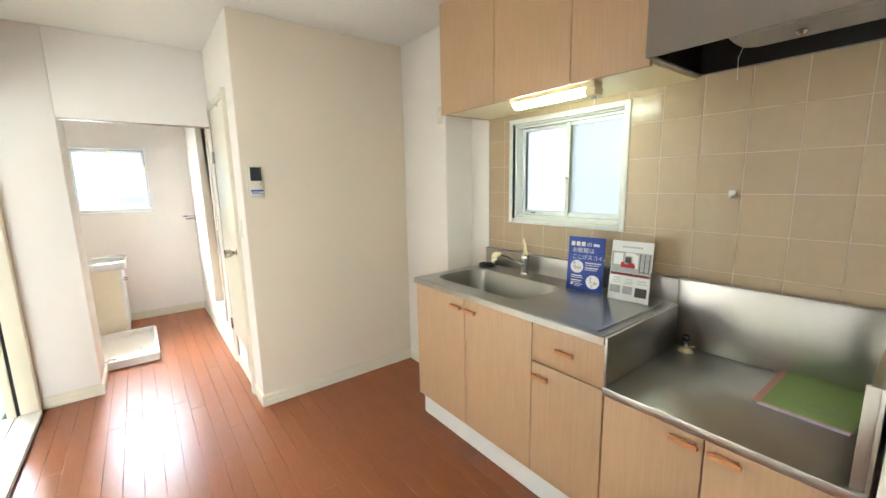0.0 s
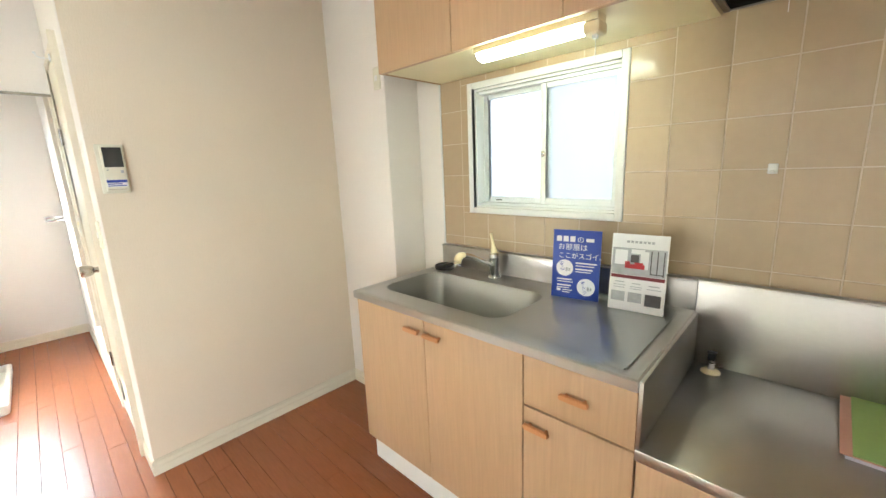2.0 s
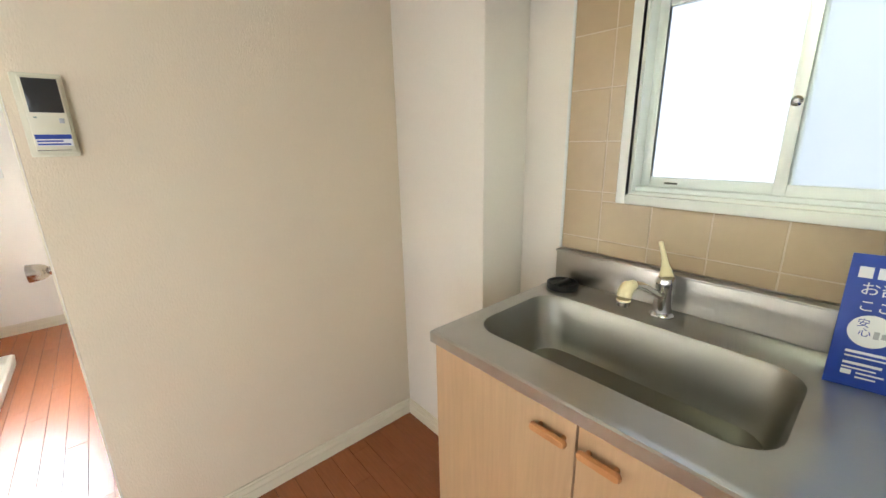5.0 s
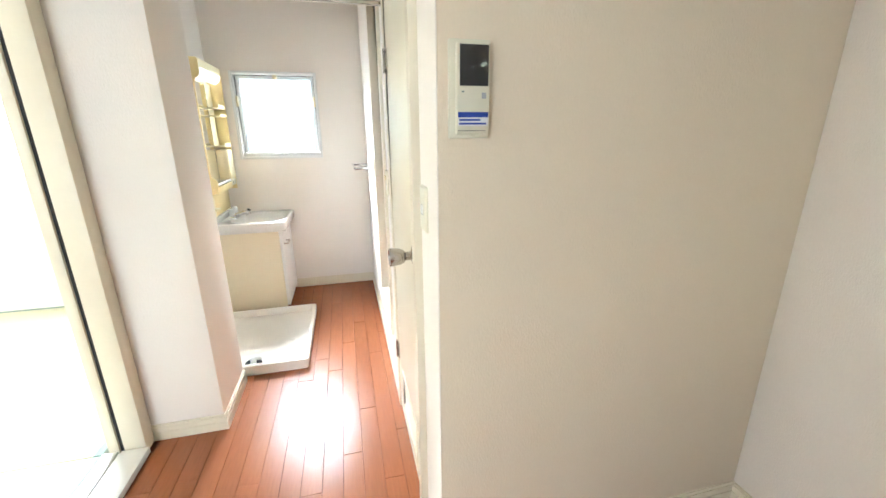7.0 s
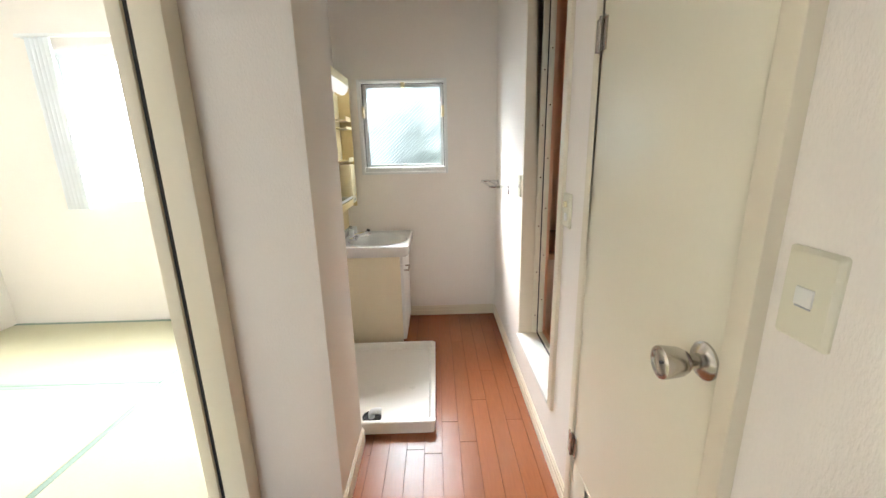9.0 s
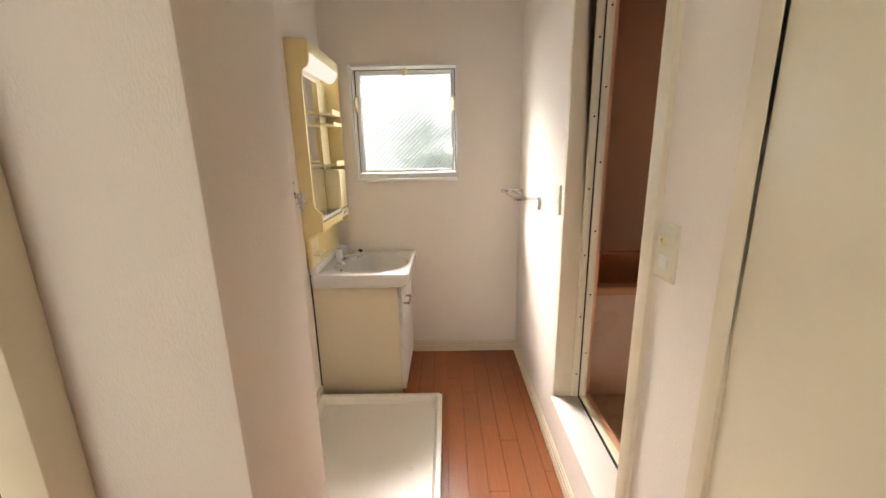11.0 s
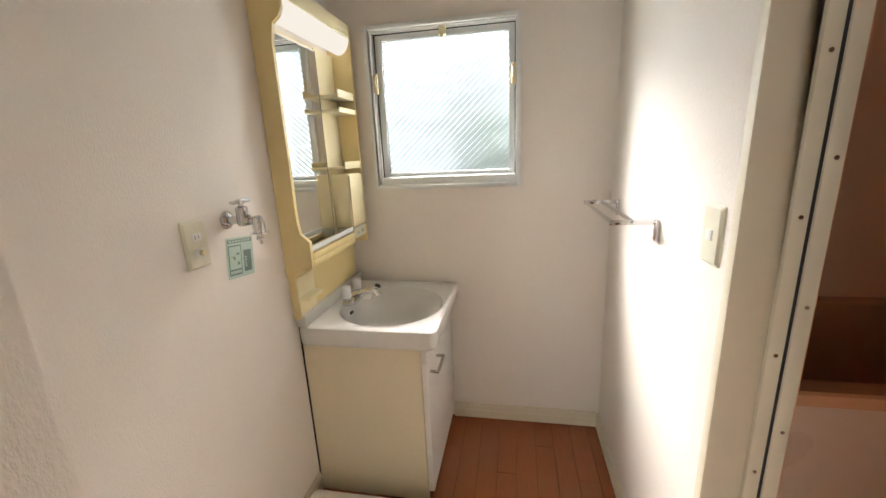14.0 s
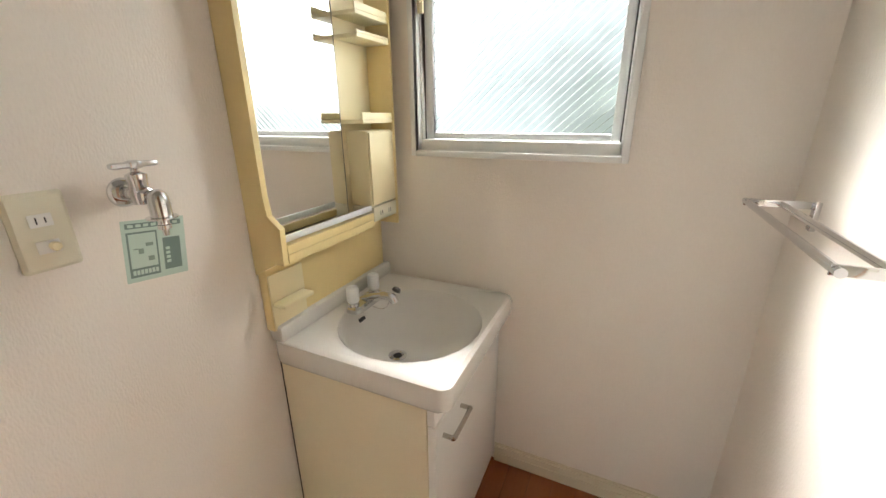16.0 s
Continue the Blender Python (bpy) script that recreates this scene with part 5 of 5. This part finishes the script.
def notice():
    s = thing("notice_sticker", (-0.599, 4.217, 0.93), "pale green instruction sticker under the tap", "sticker")
    x = -0.5995
    y0, y1, z0, z1 = 4.163, 4.265, 0.912, 1.018

    def flat(name, a, b, c, d, mat, k):
        part(name, box((x + 0.0003 * k, y0 + a, z0 + b), (x + 0.0003 * (k + 1), y0 + c, z0 + d)), mat, s)

    flat("sheet", 0, 0, 0.102, 0.106, M_SIGN, 0)
    flat("printed_band", 0.006, 0.092, 0.096, 0.101, M_SIGNDARK, 1)
    flat("printed_frame", 0.006, 0.008, 0.054, 0.086, M_SIGNDARK, 1)
    flat("drawing_field", 0.009, 0.024, 0.051, 0.083, M_SIGN, 2)
    flat("printed_panel", 0.062, 0.012, 0.092, 0.070, M_SIGNDARK, 1)
    for i in range(4):
        flat("printed_bar", 0.066, 0.024 + 0.008 * i, 0.073, 0.029 + 0.008 * i, M_SIGN, 2)
    for i in range(7):
        flat("printed_bar", 0.010 + 0.006 * i, 0.012, 0.0145 + 0.006 * i, 0.020, M_SIGN, 2)
        flat("printed_bar", 0.010 + 0.012 * i, 0.094, 0.018 + 0.012 * i, 0.099, M_SIGN, 2)
    for a, b, c, d in ((0.014, 0.056, 0.022, 0.058), (0.022, 0.048, 0.030, 0.057), (0.034, 0.060, 0.046, 0.066), (0.036, 0.034, 0.046, 0.042)):
        flat("drawing", a, b, c, d, M_HERI, 3)
    return s


washing_pan()
vanity()
mirror_cabinet()
towel_rail()
wall_tap()
notice()
bpy.data.objects["notice_sticker"].matrix_basis @= pose(0, 0, 0, -7, 0, 0)

# ---- bathroom ----
bx0, bx1, by0, by1, bz = HX + 0.145, 1.635, 3.30, 4.88, 0.12
setting("wall_bathroom", boxes(
    ((bx1, by0, bz), (bx1 + 0.02, by1, 2.15)), ((bx0 - 0.005, by1, bz), (bx1 + 0.02, by1 + 0.02, 2.15)), ((bx0 - 0.005, by0 - 0.02, bz), (bx1 + 0.02, by0, 2.15)),
    ((bx0 - 0.025, BY1 + 0.02, bz), (bx0, by1, 2.15)), ((bx0 - 0.025, by0, bz), (bx0, BY0 - 0.02, 2.15)), ((bx0 - 0.025, BY0 - 0.02, bz), (bx0, BY1 + 0.02, BZ0 - 0.001)), ((bx0 - 0.025, BY0 - 0.02, BZ1), (bx0, BY1 + 0.02, 2.15))), M_BATH, "brown moulded bathroom wall panels", "wall")
setting("floor_bathroom", box((bx0 - 0.025, by0, bz - 0.05), (bx1, by1, bz - 0.001)), M_APRON, "tan moulded bathroom floor", "floor")
setting("ceiling_bathroom", box((bx0 - 0.025, by0 - 0.02, 2.151), (bx1 + 0.02, by1 + 0.02, 2.18)), M_APRON, "tan bathroom ceiling panel", "ceiling")


def bathtub():
    t = thing("bathtub", (1.15, 4.55, bz), "brown moulded bathtub with a tan front panel", "bathtub")
    a, b, c, d, z = bx0 + 0.001, bx1 - 0.001, 4.24, by1 - 0.001, 0.645
    part("tub", loft([rrect(a, b, c, d, z - 0.035, 0.015), rrect(a, b, c, d, z - 0.006, 0.015), rrect(a + 0.006, b - 0.006, c + 0.006, d - 0.006, z, 0.015), rrect(a + 0.05, b - 0.06, c + 0.055, d - 0.05, z, 0.07), rrect(a + 0.058, b - 0.068, c + 0.063, d - 0.058, z - 0.008, 0.07), rrect(a + 0.09, b - 0.10, c + 0.085, d - 0.08, z - 0.40, 0.08), rrect(a + 0.15, b - 0.16, c + 0.13, d - 0.13, z - 0.44, 0.08)]), M_TUB, t)
    part("apron", box((a, c + 0.008, bz), (b, c + 0.02, z - 0.0355)), M_APRON, t, "smooth tan front panel")
    part("plug_hook", lathe([(0.012, 0), (0.010, 0.010), (0.004, 0.014)], (bx1 - 0.085, 4.52, z - 0.09), (-1, 0, 0), 12), M_BLACK, t)
    part("chain", tube(bend([(bx1 - 0.098, 4.52, z - 0.09), (bx1 - 0.100, 4.51, z - 0.14), (bx1 - 0.105, 4.52, z - 0.20)], 5), 0.002, 6), M_SATIN, t)
    return t


bathtub()

# ---- straw-mat room ----


def tatami(x0, x1, y0, y1, along):
    m = thing("tatami_mat", ((x0 + x1) / 2, (y0 + y1) / 2, -0.02), "pale straw tatami mat with green cloth borders", "tatami", "tatami mats on the room floor")
    e = 0.03
    if along == "x":
        mat_span, b1, b2 = ((x0, y0 + e), (x1, y1 - e)), ((x0, y0), (x1, y0 + e)), ((x0, y1 - e), (x1, y1))
    else:
        mat_span, b1, b2 = ((x0 + e, y0), (x1 - e, y1)), ((x0, y0), (x0 + e, y1)), ((x1 - e, y0), (x1, y1))
    part("straw", box((*mat_span[0], -0.012), (*mat_span[1], 0.022), 0.002), M_TATAMI, m)
    for lo, hi in (b1, b2):
        part("border", box((*lo, -0.012), (*hi, 0.0235), 0.002), M_HERI, m)


tatami(-1.49, -0.73, 3.15, 4.905, "y")
tatami(-3.135, -1.495, 4.055, 4.905, "x")
tatami(-3.135, -1.495, 3.20, 4.05, "x")
tatami(-1.49, -0.73, 1.40, 3.145, "y")
tatami(-3.135, -1.495, 2.345, 3.195, "x")
tatami(-3.135, -1.495, 1.49, 2.34, "x")
tatami(-1.49, -0.73, -0.35, 1.395, "y")
tatami(-3.135, -1.495, 0.635, 1.485, "x")
tatami(-3.135, -1.495, -0.22, 0.63, "x")
setting("floor_room", box((-3.135, YS, -0.012), (-0.73, -0.36, 0.02)), M_PLANK, "wooden floor by the added south window", "floor")

cr = thing("curtain_rail", (-1.7, 4.86, 1.97), "white metal curtain rail above the room window", "curtain rail")
part("rail", box((-2.55, 4.855, 1.965), (-0.9, 4.875, 1.985), 0.003), M_VINYL, cr)
for x in (-2.53, -1.7, -0.92):
    part("bracket", box((x, 4.8755, 1.960), (x + 0.015, 4.9095, 1.990)), M_VINYL, cr)
cu = thing("lace_curtain", (-2.42, 4.865, 1.96), "white lace curtain drawn to the side of the window", "curtain")
bm = bmesh.new()
cols = [(-2.50 + 0.004 * i, 4.865 + 0.018 * math.sin(i * 0.9)) for i in range(40)]
for (xa, ya), (xb_, yb) in zip(cols, cols[1:]):
    bm.faces.new([bm.verts.new(p) for p in ((xa, ya, 0.88), (xb_, yb, 0.88), (xb_, yb, 1.962), (xa, ya, 1.962))])
bmesh.ops.remove_doubles(bm, verts=bm.verts[:], dist=1e-5)
bmesh.ops.solidify(bm, geom=bm.faces[:], thickness=0.001)
part("cloth", bm, M_LACE, cu)

# ---- wall tiles ----
panel = setting("wall_tile_panel", boxes(
    ((1.7205, 0.055, 0.903), (1.7345, KW[0] - 0.0262, 1.668)), ((1.7205, KW[1] + 0.0262, 0.903), (1.7345, 1.7525, 1.668)),
    ((1.7205, KW[0] - 0.0262, 0.903), (1.7345, KW[1] + 0.0262, KW[2] - 0.0262)), ((1.7205, KW[0] - 0.0262, KW[3] + 0.0262), (1.7345, KW[1] + 0.0262, 1.668))), M_GROUT, "beige tiled splashback with pale joints", "tile wall")
part("edge_strip", box((1.716, 1.7527, 0.903), (1.7345, 1.7605, 1.657), 0.001), M_VINYL, panel, "thin white edge strip")
tile_mesh = {}
ty = [0.055] + [0.0524 + 0.1433 * k for k in range(1, 12)] + [1.7525]
tz = [0.903, 0.948, 1.0925, 1.237, 1.3815, 1.526, 1.668]
for a, b in zip(ty, ty[1:]):
    for c, d in zip(tz, tz[1:]):
        spans = [(a, b, c, d)]
        wy0, wy1, wz0, wz1 = KW[0] - 0.0262, KW[1] + 0.0262, KW[2] - 0.0262, KW[3] + 0.0262
        if a < wy1 and b > wy0 and c < wz1 and d > wz0:
            spans = [(a, b, c, min(d, wz0)), (a, b, max(c, wz1), d), (a, min(b, wy0), max(c, wz0), min(d, wz1)), (max(a, wy1), b, max(c, wz0), min(d, wz1))]
        for p, q, r, s in spans:
            if q - p < 0.012 or s - r < 0.012:
                continue
            key = (round(q - p, 3), round(s - r, 3))
            if key not in tile_mesh:
                tile_mesh[key] = mesh_of("tile", box((-0.0012, -key[0] / 2 + 0.0019, -key[1] / 2 + 0.0019), (0, key[0] / 2 - 0.0019, key[1] / 2 - 0.0019), 0.0006, 1), M_TILE)
            o = new("tile", tile_mesh[key])
            o.parent, o.matrix_basis = panel, Matrix.Translation((1.7203, (p + q) / 2, (r + s) / 2))

# ---- floor planks ----
planks = setting("floor_planks", box((-0.56, YS, -0.0119), (XE, YN - 0.0005, -0.0105)), M_GAP, "glossy reddish-brown wooden strip floor", "floor")
plank_mesh = {}
rng = random.Random(4)
strip = 0.0757
x = -0.555
rest = bmesh.new()
while x < XE - 0.005:
    w = min(strip, XE - x)
    y = YS - rng.random() * 0.9
    while y < YN:
        a, b = max(y, YS), min(y + 0.909, YN - 0.001)
        y += 0.909
        if b - a < 0.02 or (x > 0.56 and a > 2.47):
            continue
        if x > 0.49 and b > 2.4:
            b = 2.45
        if b < 0.3 or x > 1.25:
            add_box(rest, (x + 0.0004, a + 0.0004, -0.0105), (x + w - 0.0004, b - 0.0004, 0.0))
            continue
        key = (round(w, 3), round(b - a, 2))
        if key not in plank_mesh:
            plank_mesh[key] = mesh_of("plank", box((-w / 2 + 0.0006, -(b - a) / 2 + 0.0005, -0.0105), (w / 2 - 0.0006, (b - a) / 2 - 0.0005, 0.0), 0.0010, 1), M_PLANK)
        o = new("plank", plank_mesh[key])
        o.parent, o.matrix_basis = planks, Matrix.Translation((x + w / 2, (a + b) / 2, rng.uniform(-0.0002, 0.0002)))
    x += strip
part("plank_rest", rest, M_PLANK, planks, kind="stuff")
